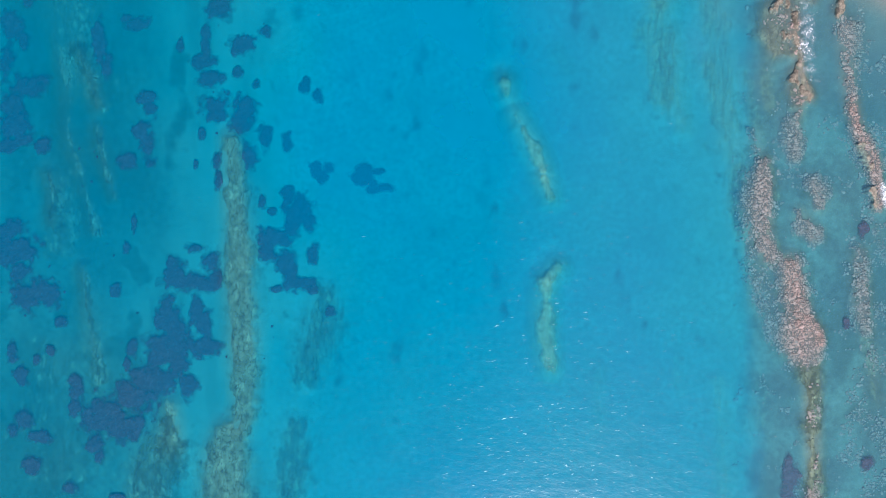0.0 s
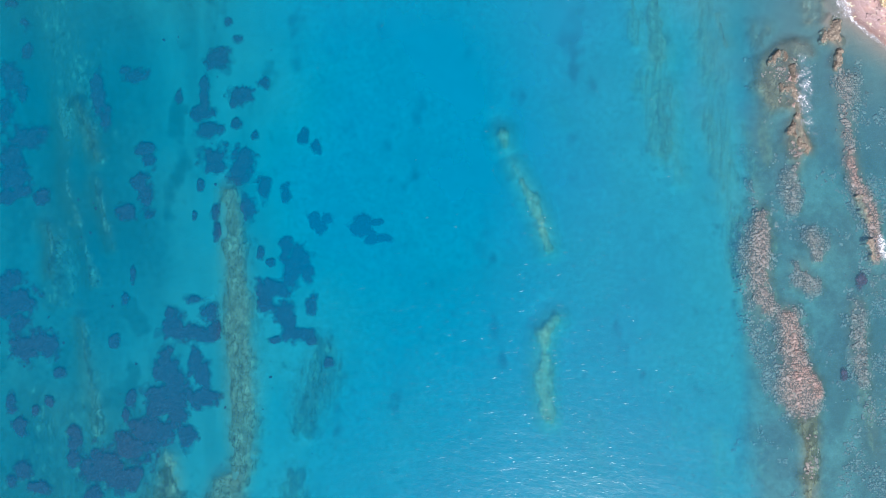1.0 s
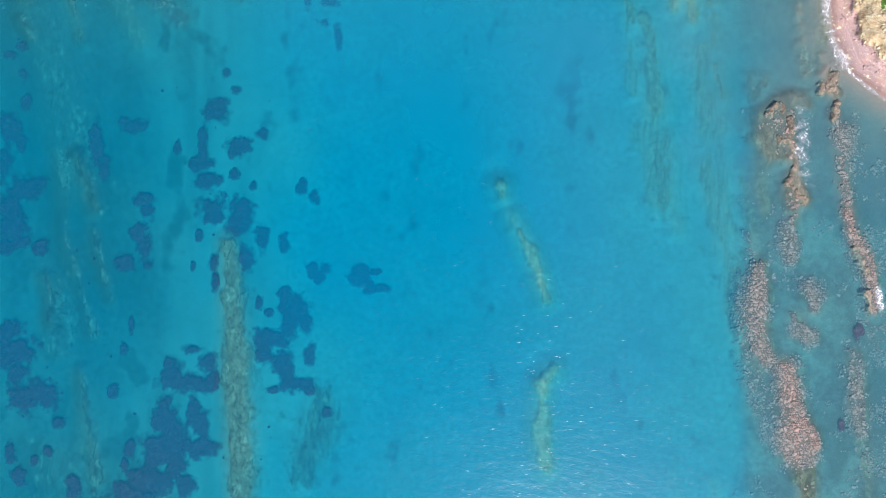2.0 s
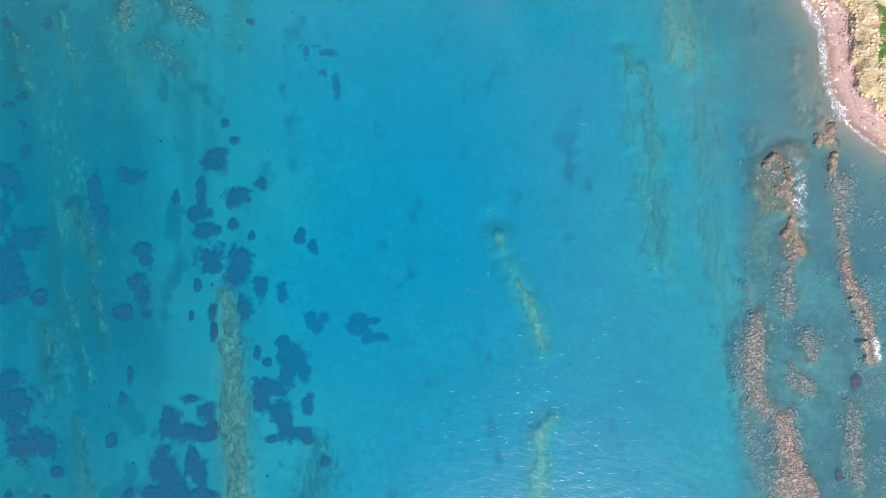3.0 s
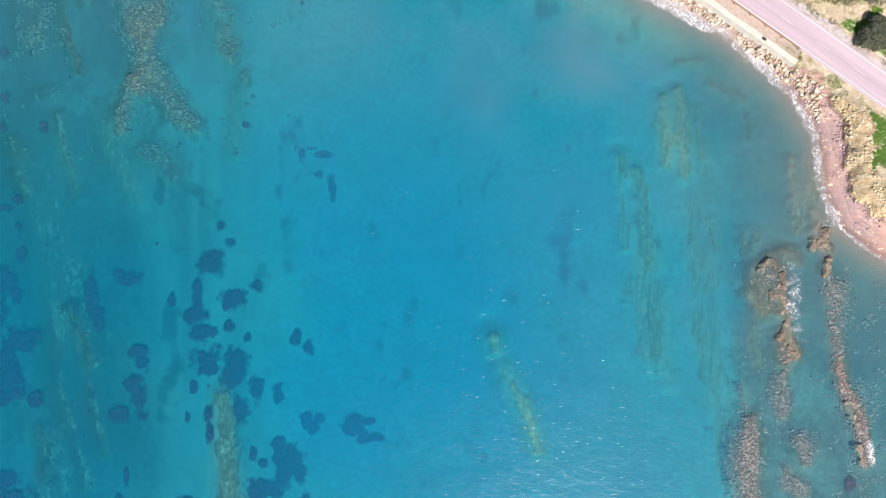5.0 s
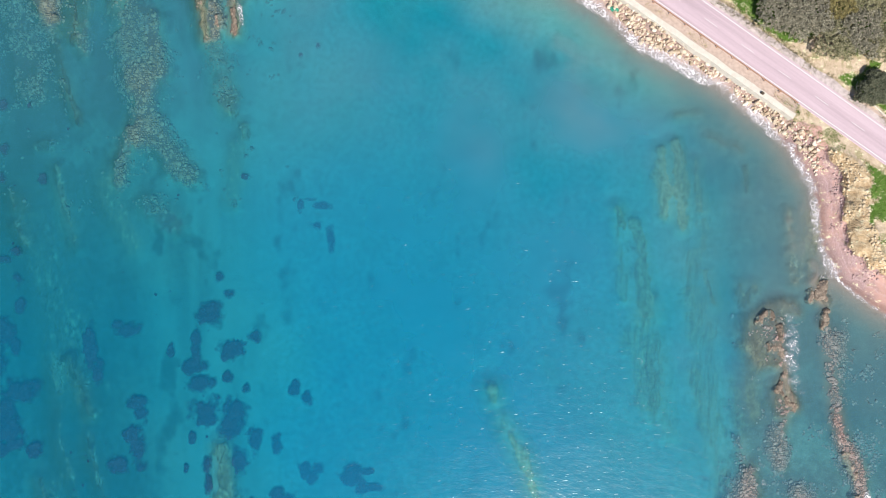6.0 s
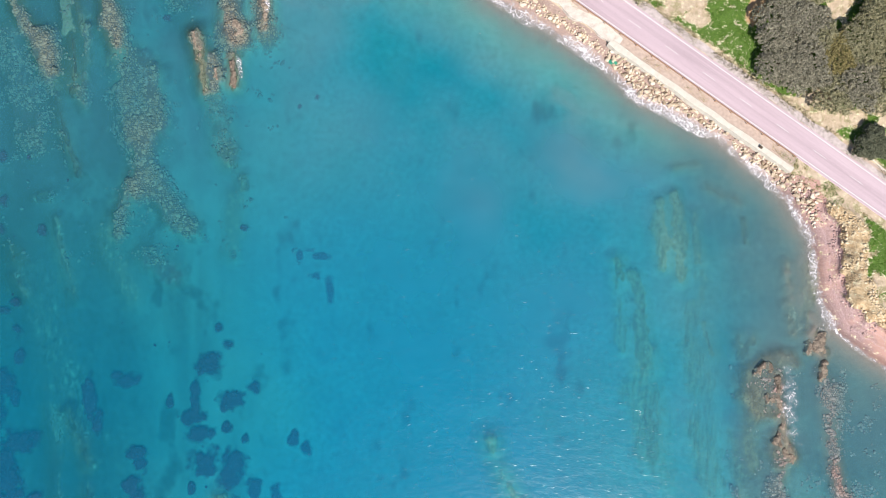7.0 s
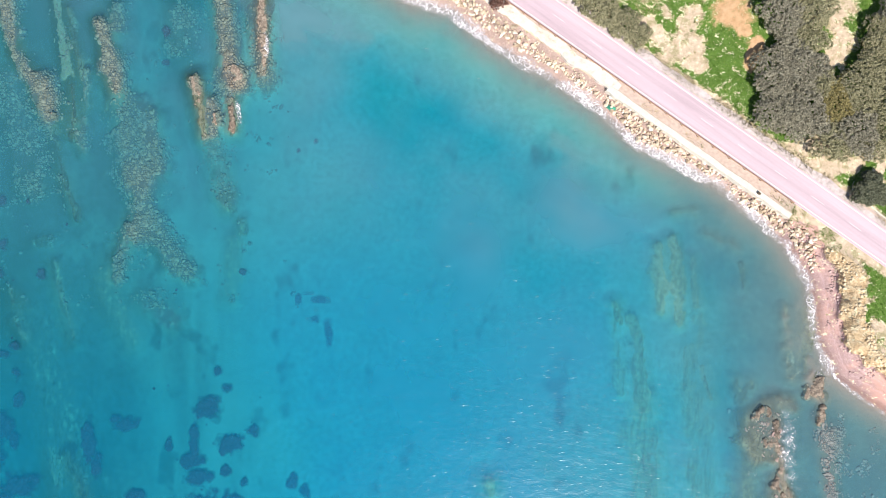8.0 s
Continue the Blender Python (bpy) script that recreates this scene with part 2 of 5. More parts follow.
# northern ribs
ridge([(-89.9, 137.7, 1.68), (-88.7, 131.8, 1.32), (-87.8, 126.4, 1.08), (-85.2, 122.2, 1.32), (-82.6, 119.8, 2.29), (-81.2, 116.2, 2.41), (-80.3, 113.2, 1.57)], -0.6, cobble=0.9, weight=0.8)
ridge([(-80.4, 112.1, 0.97), (-80.0, 107.9, 0.73), (-79.2, 103.0, 0.73), (-77.5, 97.0, 0.73), (-75.4, 91.5, 0.61)], -1.3, tone=0.5)
ridge([(-79.5, 137.9, 0.60), (-78.8, 133.1, 0.60), (-77.8, 128.3, 0.84), (-76.8, 122.3, 1.45)], -0.9, cobble=0.4, weight=0.8)
ridge([(-76.9, 136.1, 0.48), (-75.4, 128.9, 0.60), (-74.0, 122.3, 0.84)], -0.9, weight=0.9, tone=0.5)
ridge([(-76.2, 119.8, 0.60), (-75.8, 114.4, 0.60), (-76.2, 109.6, 1.09)], -0.7, tone=0.5)
ridge([(-73.3, 122.3, 0.60), (-73.3, 115.1, 0.60), (-74.5, 109.0, 0.73), (-74.0, 105.7, 0.48)], -0.9, cobble=0.5, weight=0.7)
ridge([(-69.7, 132.3, 1.32), (-68.5, 128.4, 1.08), (-67.7, 123.4, 2.05), (-66.6, 118.6, 1.32)], -0.5, cobble=0.9)
ridge([(-66.6, 136.1, 1.20), (-66.0, 131.9, 1.08)], -0.9, cobble=0.8, weight=0.6)
ridge([(-66.9, 114.5, 1.93), (-63.2, 114.5, 2.90), (-63.9, 110.3, 3.27), (-62.1, 105.4, 3.87), (-61.5, 100.6, 4.12)], -1, cobble=0.8, weight=0.55)
ridge([(-59.0, 113.3, 1.21), (-58.8, 107.8, 1.21), (-57.4, 101.8, 1.09)], -1, cobble=0.8, weight=0.55)
ridge([(-61.5, 100.6, 2.42), (-61.5, 96.3, 1.69), (-61.3, 91.5, 2.42), (-61.8, 88.5, 2.42)], -0.8, cobble=0.9, weight=0.7)
ridge([(-62.5, 89.1, 1.93), (-64.7, 86.7, 1.21), (-66.5, 82.5, 1.45), (-66.9, 78.7, 1.21)], -1, cobble=0.8, weight=0.7)
ridge([(-59.5, 90.4, 1.93), (-56.8, 85.6, 2.18), (-54.8, 82.6, 2.42), (-51.2, 79.5, 1.45)], -1.2, cobble=0.8, weight=0.6)
ridge([(-61.6, 73.6, 2.19), (-58.2, 71.8, 1.95), (-54.8, 69.1, 1.71)], -1.9, cobble=0.6, weight=0.5, soft=0.5)
ridge([(-69.9, 79.2, 1.71), (-68.7, 73.1, 2.20), (-63.9, 64.5, 1.71)], -2.2, weight=0.4, soft=0.7)
ridge([(-43.6, 137.7, 1.44), (-43.1, 132.3, 1.44), (-42.5, 126.9, 1.44)], -0.4, cobble=0.9)
ridge([(-42.3, 124.2, 1.44), (-41.5, 122.1, 2.52), (-41.0, 120.2, 2.16)], -0.15, cobble=1.0, emergent=0.1)
ridge([(-44.7, 122.3, 1.09), (-43.8, 118.7, 1.69)], -0.9, cobble=0.8, weight=0.6)
ridge([(-35.3, 137.5, 0.96), (-35.3, 132.2, 1.08), (-35.2, 126.8, 0.96), (-35.3, 122.3, 0.72)], -0.05, tone=0.5, emergent=0.3)
ridge([(-36.5, 135.4, 1.69), (-36.4, 128.2, 1.69), (-34.7, 121.0, 1.93)], -0.8, cobble=0.6, weight=0.6)
ridge([(-49.9, 120.9, 0.96), (-49.0, 117.3, 0.96), (-48.3, 113.7, 0.84), (-47.6, 109.2, 0.84)], -0.2, tone=0.4, cobble=0.3)
ridge([(-46.4, 116.1, 0.72), (-45.4, 112.8, 1.32), (-46.0, 109.9, 0.96)], -0.4, cobble=0.8)
ridge([(-42.0, 116.1, 0.60), (-41.6, 113.1, 0.72), (-41.7, 110.1, 0.60)], -0.05, tone=0.4, emergent=0.3)
ridge([(-46.1, 106.4, 1.58), (-44.9, 101.8, 2.06), (-43.7, 96.4, 1.94)], -1.2, cobble=0.5, weight=0.5, soft=0.4)
ridge([(-43.5, 95.8, 1.22), (-43.3, 93.1, 0.97)], -1.4, tone=0.3)
ridge([(-40.4, 90.7, 0.73), (-40.2, 88.2, 0.73)], -1.7, tone=0.3, weight=0.9)
ridge([(-41.4, 86.0, 1.47), (-42.2, 79.9, 1.59), (-43.0, 73.8, 1.47)], -2.2, weight=0.45, soft=0.7)
ridge([(-89.6, 121.3, 2.67), (-87.3, 110.4, 3.16), (-85.0, 98.2, 3.17)], -1.6, cobble=0.5, weight=0.35, soft=0.6)
ridge([(-53.0, 135.6, 2.42), (-53.0, 128.4, 2.42)], -1.4, cobble=0.5, weight=0.35, soft=0.6)


def blobs(x, y, items):
    """Soft membership in a group of ellipses (x, y, rx, ry): 1 at a middle, 0 at the rim."""
    f = np.full(np.shape(x), -1.0)
    for (cx, cy, rx, ry) in items:
        f = np.maximum(f, 1 - np.hypot((x - cx) / rx, (y - cy) / ry))
    return f


BARE = [(53.5, 128.1, 2.6, 2.3), (50.0, 125.2, 3.5, 2.1), (53.1, 130.5, 2.1, 2.1), (55.0, 133.4, 1.9, 2.6), (48.8, 127.6, 3.0, 2.1), (85.3, 129.3, 3.5, 5.6), (51.8, 126.7, 4.0, 3.0), (47.1, 129.1, 2.6, 2.1), (45.9, 131.0, 1.9, 1.6), (49.4, 133.9, 1.6, 1.4), (53.8, 131.0, 1.6, 2.1), (55.4, 133.9, 1.4, 2.1), (56.6, 136.0, 1.2, 1.4), (54.4, 122.6, 3.0, 1.1), (85.6, 132.8, 4.0, 5.3), (84.7, 125.8, 2.6, 3.5), (93.9, 119.4, 1.4, 2.1), (80.0, 106.6, 4.7, 2.6), (75.3, 105.8, 3.5, 1.6), (84.7, 102.5, 5.3, 2.6), (92.3, 104.8, 3.5, 2.6), (93.6, 100.2, 2.3, 3.5), (89.7, 77.9, 2.6, 5.3)]
CLAY = [(63.4, 133.7, 4.2, 3.7), (65.5, 131.0, 2.1, 1.9), (68.1, 126.4, 1.6, 3.0), (66.7, 123.3, 1.4, 2.3)]


CLOUDS = [(-16.5, 135.1, 14.4, 9.0), (41.1, 103.5, 7.2, 3.4), (24.2, 124.4, 13.2, 6.0), (36.3, 114.9, 9.6, 4.3), (12.3, 130.4, 10.8, 4.8)]
SHADES = [(31.5, 98.1, 18.0, 7.2), (11.1, 86.1, 7.2, 4.8), (45.9, 105.9, 4.8, 1.9), (55.6, 95.7, 10.8, 6.0)]


def terrain(x, y):
    """Level of the ground and its covers at the places x, y."""
    x, y = np.asarray(x, float), np.asarray(y, float)
    d = inland(x, y)
    s, n = EX * x + EY * y, NX * x + NY * y
    total, weight = np.zeros(x.shape), np.full(x.shape, 1e-9)
    for (cx, cy, cz) in LEVELS:
        w = np.exp(-((x - cx) ** 2 + (y - cy) ** 2) / 720.0) + 1e-6 / (1 + ((x - cx) ** 2 + (y - cy) ** 2) / 1e4)
        total, weight = total + w * cz, weight + w
    sea = total / weight + 0.35 * fbm(x, y, 22, 11, 3) + 0.08 * fbm(x, y, 6, 21, 2)
    sea = np.where(-d < 60, np.maximum(sea, -0.05 + 0.17 * np.minimum(d, 0) - 0.002 * np.minimum(d, 0) ** 2), sea)
    rock, cob, emer, fringe, crag = [np.zeros(x.shape) for _ in range(5)]
    warp = fbm(x, y * 0.5, 3.2, 31, 3)
    strand = fbm(x * 1.9, y * 0.16, 3.2, 41, 2)
    breaks = fbm(x * 0.5, y, 7.0, 47, 3)
    jag = fbm(x, y * 0.7, 1.5, 49, 3)
    flat = step(62.5, 68.5, x + 2.5 * warp - 0.06 * np.maximum(-y - 5, 0)) * (1 - step(48, 62, y + 6 * warp)) * (d < -2)
    flat = np.maximum(flat, 0.75 * step(-26, -9, d + 4 * warp) * step(50, 62, x))
    sea = sea + 0.75 * flat * np.maximum(-1.15 - sea, 0) * (d < -6)
    for (pts, top, cobble, emergent, tone, weight, soft) in RIDGES:
        xs, ys, wide = [p[0] for p in pts], [p[1] for p in pts], max(p[2] for p in pts) * 3 + 5
        m = (x > min(xs) - wide) & (x < max(xs) + wide) & (y > min(ys) - wide) & (y < max(ys) + wide)
        if not m.any():
            continue
        dist, half = line_distance(x[m], y[m], pts)
        half = np.maximum(1.2 * half, 0.4)
        w = (dist + (1.0 * warp[m] + 0.85 * jag[m] + 0.6 * breaks[m]) * np.minimum(1.9, half * 0.85 + 0.25)) / half
        up = 1 - step(0.6 - 0.35 * soft, 1.5 + 0.75 * soft, w)
        skirt = 1 - step(0.4, 2.6 + soft, w + 0.5 * strand[m])
        crown = top + emergent * (1.2 * jag[m] - 0.1) + 0.15 * strand[m] + 0.15 * warp[m] + 0.2 * np.minimum(breaks[m], 0)
        broad = 1 - step(0.0, 1.0, (dist - 0.4 * half) / (0.8 * half + 1.8 + 1.1 * np.maximum(0, crown - sea[m] - 1.2)))
        sea[m] = np.where(crown > sea[m], sea[m] + (crown - sea[m]) * (0.15 * up + (0.85 if top > -0.7 else 0.6 if weight == 1 and not soft else 0.34 + 0.24 * step(-4.0, -3.2, sea[m])) * broad), sea[m])
        bare = up * weight * (1 - 0.3 * cobble)
        rock[m] = np.maximum(rock[m], bare * (1 + 0.2 * strand[m]))
        cob[m] = np.maximum(cob[m], cobble * (1 - step(0.35, 2.0, w)))
        emer[m] = np.maximum(emer[m], emergent * up)
        crag[m] = np.maximum(crag[m], min(1, (0.1 + 1.6 * tone)) * step(0.0, 0.35, skirt))
        fringe[m] = np.maximum(fringe[m], min(1, 0.3 + 1.0 * tone + 0.7 * cobble) * skirt * (1 - 0.5 * up) * (0.6 + 0.4 * weight))
    cob = np.maximum(cob, 0.33 * step(84, 90, x + 3 * warp) * (y < 44) * (d < -4))
    # land
    cove = step(6, 16, s) * (n < 121)
    bw = 2.0 + 2.6 * cove + (1.5 * fbm(x, y, 6, 51, 2) + 1.1 * fbm(x, y, 2.2, 53, 2)) * (0.4 + 0.6 * cove)
    gully = fbm(x * 0.8, y * 1.5, 3.4, 61, 3)
    rise = step(0, 1, (d - bw) / (4.2 + 0.9 * gully))
    land = 0.10 * np.minimum(d, 7) + 2.35 * rise + 0.55 * gully * rise * (1 - step(9, 13, d)) + 0.06 * fbm(x, y, 1.6, 71, 3)
    land = land + 0.16 * (1 - rise) * cove * step(1.0, 2.2, d) * (fbm(d * 2.2, (x + y) * 0.25, 1.6, 57, 2) + 0.5 * fbm(x, y, 1.3, 59, 2))
    back = step(116.8, 119.4, n)
    land = land * (1 - back) + back * ROAD_Z
    away = np.maximum(np.abs(n - ROAD_N) - 5.5, 0)
    hump = np.where(n > ROAD_N, 0.03 * np.minimum(away, 60) + np.minimum(away, 3) / 3 * (0.28 * fbm(x, y, 9, 81) + 0.08 * fbm(x, y, 1.5, 91, 2)), 0)
    land = land + hump
    level = np.where(d > 0, np.maximum(land, 0.02), np.minimum(sea, np.where(emer > 0.05, 9, -0.02)))
    level = np.where(np.abs(n - ROAD_N) < 3.4, np.minimum(level, ROAD_Z - 0.05), level)
    # covers
    patchy = fbm(x, y, 6, 101, 4)
    inner = step(129.0, 130.5, n + 0.8 * patchy)
    wx, wy = x + 2.0 * fbm(x, y, 4.0, 113, 4), y + 2.0 * fbm(x, y, 4.0, 115, 4)
    bare = np.maximum(blobs(wx, wy, BARE), -1)
    green = inner * np.clip(0.92 + 0.5 * patchy - 1.0 * step(-0.55, 0.45, bare - 0.08 + 0.8 * fbm(x, y, 3.5, 107, 4)), 0, 1)
    slope_green = step(8.6, 10.2, d + 2.5 * patchy) * (1 - step(118.6, 120, n)) * step(-0.1, 0.2, fbm(x, y, 5, 103, 4) + 0.12)
    green = np.maximum(green, slope_green)
    clay = step(-0.5, 0.5, blobs(wx, wy, CLAY) + 0.7 * fbm(x, y, 3, 109, 4))
    red = (1 - step(0.12, 0.45, rise)) * (0.75 + 0.25 * cove)
    cliff = step(0.12, 0.4, rise) * (1 - step(116.6, 118.6, n + 1.2 * patchy)) * (1 - 0.8 * step(8.5, 10.5, d + 1.5 * patchy))
    west = 1 - step(-80, -42, x + 10 * fbm(x, y, 20, 123, 2))
    weed = step(-0.1, 0.55, 0.75 * fbm(x, y * 0.75, 4.5, 111, 3) + 0.35 * fbm(x * 1.8, y * 0.3, 8.0, 117, 3) + 0.2 * fbm(x, y, 30, 121, 2) + 0.52 * west - 0.30 + 0.45 * step(60, 72, x) * (1 - step(45, 70, y)) + 0.10 * step(95, 125, y) * (x < -25))
    rubble = (1 - cove) * (d > 0.3) * (1 - step(117.6, 119.0, n)) * (1 - step(5.5, 8, d))
    weed = np.clip(weed * (0.8 - 0.4 * rock) + 0.45 * fringe * (0.4 + 1.0 * fbm(x, y * 0.5, 4.0, 119, 2)), 0, 1)
    weed = np.maximum(weed, 0.95 * west * (0.8 + 0.35 * fbm(x, y * 0.3, 9, 127, 3)))
    weed = np.maximum(weed, (1 - step(-46, -30, x)) * (0.38 + 0.35 * fbm(x * 1.6, y * 0.25, 7, 137, 3)))
    weed = np.maximum(weed, (0.85 + 0.25 * (1 - step(-85, -60, x))) * step(70, 100, y) * (1 - step(-52, -38, x)) * (0.8 + 0.6 * fbm(x, y * 0.5, 7, 129, 3)))
    drift = 6 * fbm(x, y, 12, 139, 3)
    weed = np.maximum(weed, 0.32 * step(0.0, 1.0, blobs(x + 1.5 * drift, y + drift, SHADES)))
    weed = np.where(d > -1, 0, weed)
    silt = np.maximum(step(-30, -2, d), (0.6 + 0.2 * step(20, 60, y)) * step(58, 74, x))
    silt = np.maximum(silt, 0.2 * step(0, 40, x) + 0.2 * step(30, 110, y) + 0.14 * step(75, 105, y) * step(-42, -22, x) + 0.20 * step(60, 115, y) * (1 - step(-35, -10, x)))
    plume = step(0.0, 0.45, fbm(s * 0.45, n, 7.0, 133, 4)) * step(-34, -8, d) * (1 - step(-6, -2, d)) * step(80, 100, y)
    silt = np.clip(silt + 0.55 * fbm(x, y, 16, 131, 3) * step(-60, -10, d) + 0.5 * plume, 0, 1.4)
    silt = np.clip(silt + 1.1 * step(0.0, 1.0, blobs(x + 1.5 * drift, y - drift, CLOUDS)), 0, 1.5)
    teal = np.clip((1 - step(-62, -22, x)) * (0.0 + 0.5 * step(5, 60, y) + 0.45 * step(60, 110, y)) + 0.9 * step(50, 105, y), 0, 1)
    return dict(level=level, teal=teal, crag=crag, rubble=rubble, rock=rock, cobble=cob, emergent=emer, green=green, clay=clay, red=red, cliff=cliff, weed=weed, mud=step(38, 62, x), flat=flat, fringe=fringe, silt=silt, shore=d)


# ================= materials =================
def material(name):
    m = bpy.data.materials.new(name)
    m.use_nodes = True
    return m, m.node_tree.nodes, m.node_tree.links, m.node_tree.nodes["Principled BSDF"]


def coords(nodes, links, scale=(1, 1, 1), turn=0.0):
    tc, mp = nodes.new("ShaderNodeTexCoord"), nodes.new("ShaderNodeMapping")
    mp.inputs["Scale"].default_value = scale
    rt = nodes.new("ShaderNodeMapping")
    rt.inputs["Rotation"].default_value = (0, 0, radians(turn))
    links.new(tc.outputs["Object"], rt.inputs["Vector"])
    links.new(rt.outputs["Vector"], mp.inputs["Vector"])
    return mp.outputs["Vector"]


def noise_tex(nodes, links, vec, scale, detail=5.0, rough=0.6):
    t = nodes.new("ShaderNodeTexNoise")
    t.inputs["Scale"].default_value, t.inputs["Detail"].default_value, t.inputs["Roughness"].default_value = scale, detail, rough
    links.new(vec, t.inputs["Vector"])
    return t.outputs["Fac"]


def ramp(nodes, links, fac, stops):
    r = nodes.new("ShaderNodeValToRGB")
    e = r.color_ramp.elements
    while len(e) < len(stops):
        e.new(0.5)
    for el, (at, col) in zip(e, stops):
        el.position, el.color = at, (*col, 1)
    links.new(fac, r.inputs["Fac"])
    return r.outputs["Color"]


def mix_col(nodes, links, fac, a, c, kind="MIX"):
    m = nodes.new("ShaderNodeMix")
    m.data_type, m.blend_type = "RGBA", kind
    ins = [i for i in m.inputs if i.type == "RGBA"]
    if isinstance(fac, (int, float)):
        m.inputs[0].default_value = fac
    else:
        links.new(fac, m.inputs[0])
    for sock, v in zip(ins, (a, c)):
        if isinstance(v, tuple):
            sock.default_value = (*v, 1)
        else:
            links.new(v, sock)
    return [o for o in m.outputs if o.type == "RGBA"][0]


def calc(nodes, links, op, a, c=0.0, clamp=False):
    m = nodes.new("ShaderNodeMath")
    m.operation, m.use_clamp = op, clamp
    for sock, v in zip(m.inputs, (a, c)):
        if isinstance(v, (int, float)):
            sock.default_value = v
        else:
            links.new(v, sock)
    return m.outputs[0]


def remap(nodes, links, v, a, c, smooth=True):
    m = nodes.new("ShaderNodeMapRange")
    m.interpolation_type = "SMOOTHSTEP" if smooth else "LINEAR"
    m.inputs["From Min"].default_value, m.inputs["From Max"].default_value = a, c
    links.new(v, m.inputs["Value"])
    return m.outputs["Result"]


def attr(nodes, name):
    a = nodes.new("ShaderNodeAttribute")
    a.attribute_name = name
    return a.outputs["Fac"]


def bump(nodes, links, height, strength, distance):
    bn = nodes.new("ShaderNodeBump")
    bn.inputs["Strength"].default_value, bn.inputs["Distance"].default_value = strength, distance
    links.new(height, bn.inputs["Height"])
    return bn.outputs["Normal"]


def ragged(nodes, links, name, noise_out, amount, a=0.35, c=0.6):
    """A cover's weight with a broken edge."""
    v = calc(nodes, links, "ADD", attr(nodes, name), calc(nodes, links, "MULTIPLY", calc(nodes, links, "SUBTRACT", noise_out, 0.5), amount))
    return remap(nodes, links, v, a, c)


def ground_material():
    m, N, L, p = material("ground_mixed")
    v = coords(N, L)
    big, mid, fine = noise_tex(N, L, v, 0.12, 4), noise_tex(N, L, v, 0.8, 6), noise_tex(N, L, v, 4.0, 6, 0.7)
    streak = noise_tex(N, L, coords(N, L, (1.5, 0.2, 1.0), 4), 0.8, 4)
    sand = ramp(N, L, mid, [(0.3, (0.27, 0.36, 0.31)), (0.7, (0.39, 0.51, 0.45))])
    sand = mix_col(N, L, calc(N, L, "MULTIPLY", remap(N, L, big, 0.35, 0.7), 0.5), sand, (0.23, 0.32, 0.27))
    weed = ramp(N, L, fine, [(0.3, (0.055, 0.095, 0.075)), (0.75, (0.105, 0.155, 0.115))])
    col = mix_col(N, L, ragged(N, L, "weed", mid, 0.6, 0.0, 1.0), sand, weed)
    turf = ramp(N, L, calc(N, L, "ADD", calc(N, L, "MULTIPLY", mid, 0.6), calc(N, L, "MULTIPLY", fine, 0.4)), [(0.3, (0.08, 0.08, 0.075)), (0.5, (0.15, 0.145, 0.132)), (0.72, (0.255, 0.24, 0.22))])
    col = mix_col(N, L, calc(N, L, "MULTIPLY", attr(N, "flat"), calc(N, L, "ADD", 0.55, calc(N, L, "MULTIPLY", remap(N, L, big, 0.35, 0.65), 0.35))), col, turf)
    vor = N.new("ShaderNodeTexVoronoi")
    vor.feature = "DISTANCE_TO_EDGE"
    vor.inputs["Scale"].default_value = 0.75
    wrp = N.new("ShaderNodeTexNoise")
    wrp.inputs["Scale"].default_value, wrp.inputs["Detail"].default_value = 0.7, 4
    L.new(v, wrp.inputs["Vector"])
    wv = N.new("ShaderNodeVectorMath")
    wv.operation = "MULTIPLY_ADD"
    L.new(wrp.outputs["Color"], wv.inputs[0])
    wv.inputs[1].default_value = (2.6, 2.6, 0)
    L.new(coords(N, L, (1.3, 0.65, 1.0)), wv.inputs[2])
    L.new(wv.outputs[0], vor.inputs["Vector"])
    crack = remap(N, L, calc(N, L, "ADD", vor.outputs["Distance"], calc(N, L, "MULTIPLY", mid, 0.10)), 0.055, 0.115)
    cells = N.new("ShaderNodeTexVoronoi")
    cells.inputs["Scale"].default_value = 0.62
    L.new(wv.outputs[0], cells.inputs["Vector"])
    tone = N.new("ShaderNodeSeparateColor")
    L.new(cells.outputs["Color"], tone.inputs[0])
    slab = calc(N, L, "ADD", calc(N, L, "MULTIPLY", tone.outputs[0], 0.45), calc(N, L, "MULTIPLY", mid, 0.6))
    lump = remap(N, L, cells.outputs["Distance"], 0.55, 0.1)
    ledges = ramp(N, L, slab, [(0.25, (0.07, 0.07, 0.052)), (0.5, (0.19, 0.18, 0.125)), (0.75, (0.40, 0.38, 0.265))])
    ledges = mix_col(N, L, calc(N, L, "MULTIPLY", calc(N, L, "SUBTRACT", 1.0, lump), 0.6), ledges, (0.06, 0.075, 0.05))
    col = mix_col(N, L, calc(N, L, "MULTIPLY", ragged(N, L, "fringe", noise_tex(N, L, v, 0.33, 6, 0.65), 2.6, 0.2, 0.95), 0.6), col, ledges)
    rock = ramp(N, L, mid, [(0.25, (0.28, 0.255, 0.17)), (0.5, (0.48, 0.44, 0.31)), (0.8, (0.68, 0.63, 0.47))])
    rock = mix_col(N, L, calc(N, L, "MULTIPLY", remap(N, L, streak, 0.46, 0.66), 0.4), rock, (0.20, 0.20, 0.145))
    rock = mix_col(N, L, calc(N, L, "ADD", 0.05, calc(N, L, "MULTIPLY", attr(N, "crag"), 1.0), True), rock, ledges)
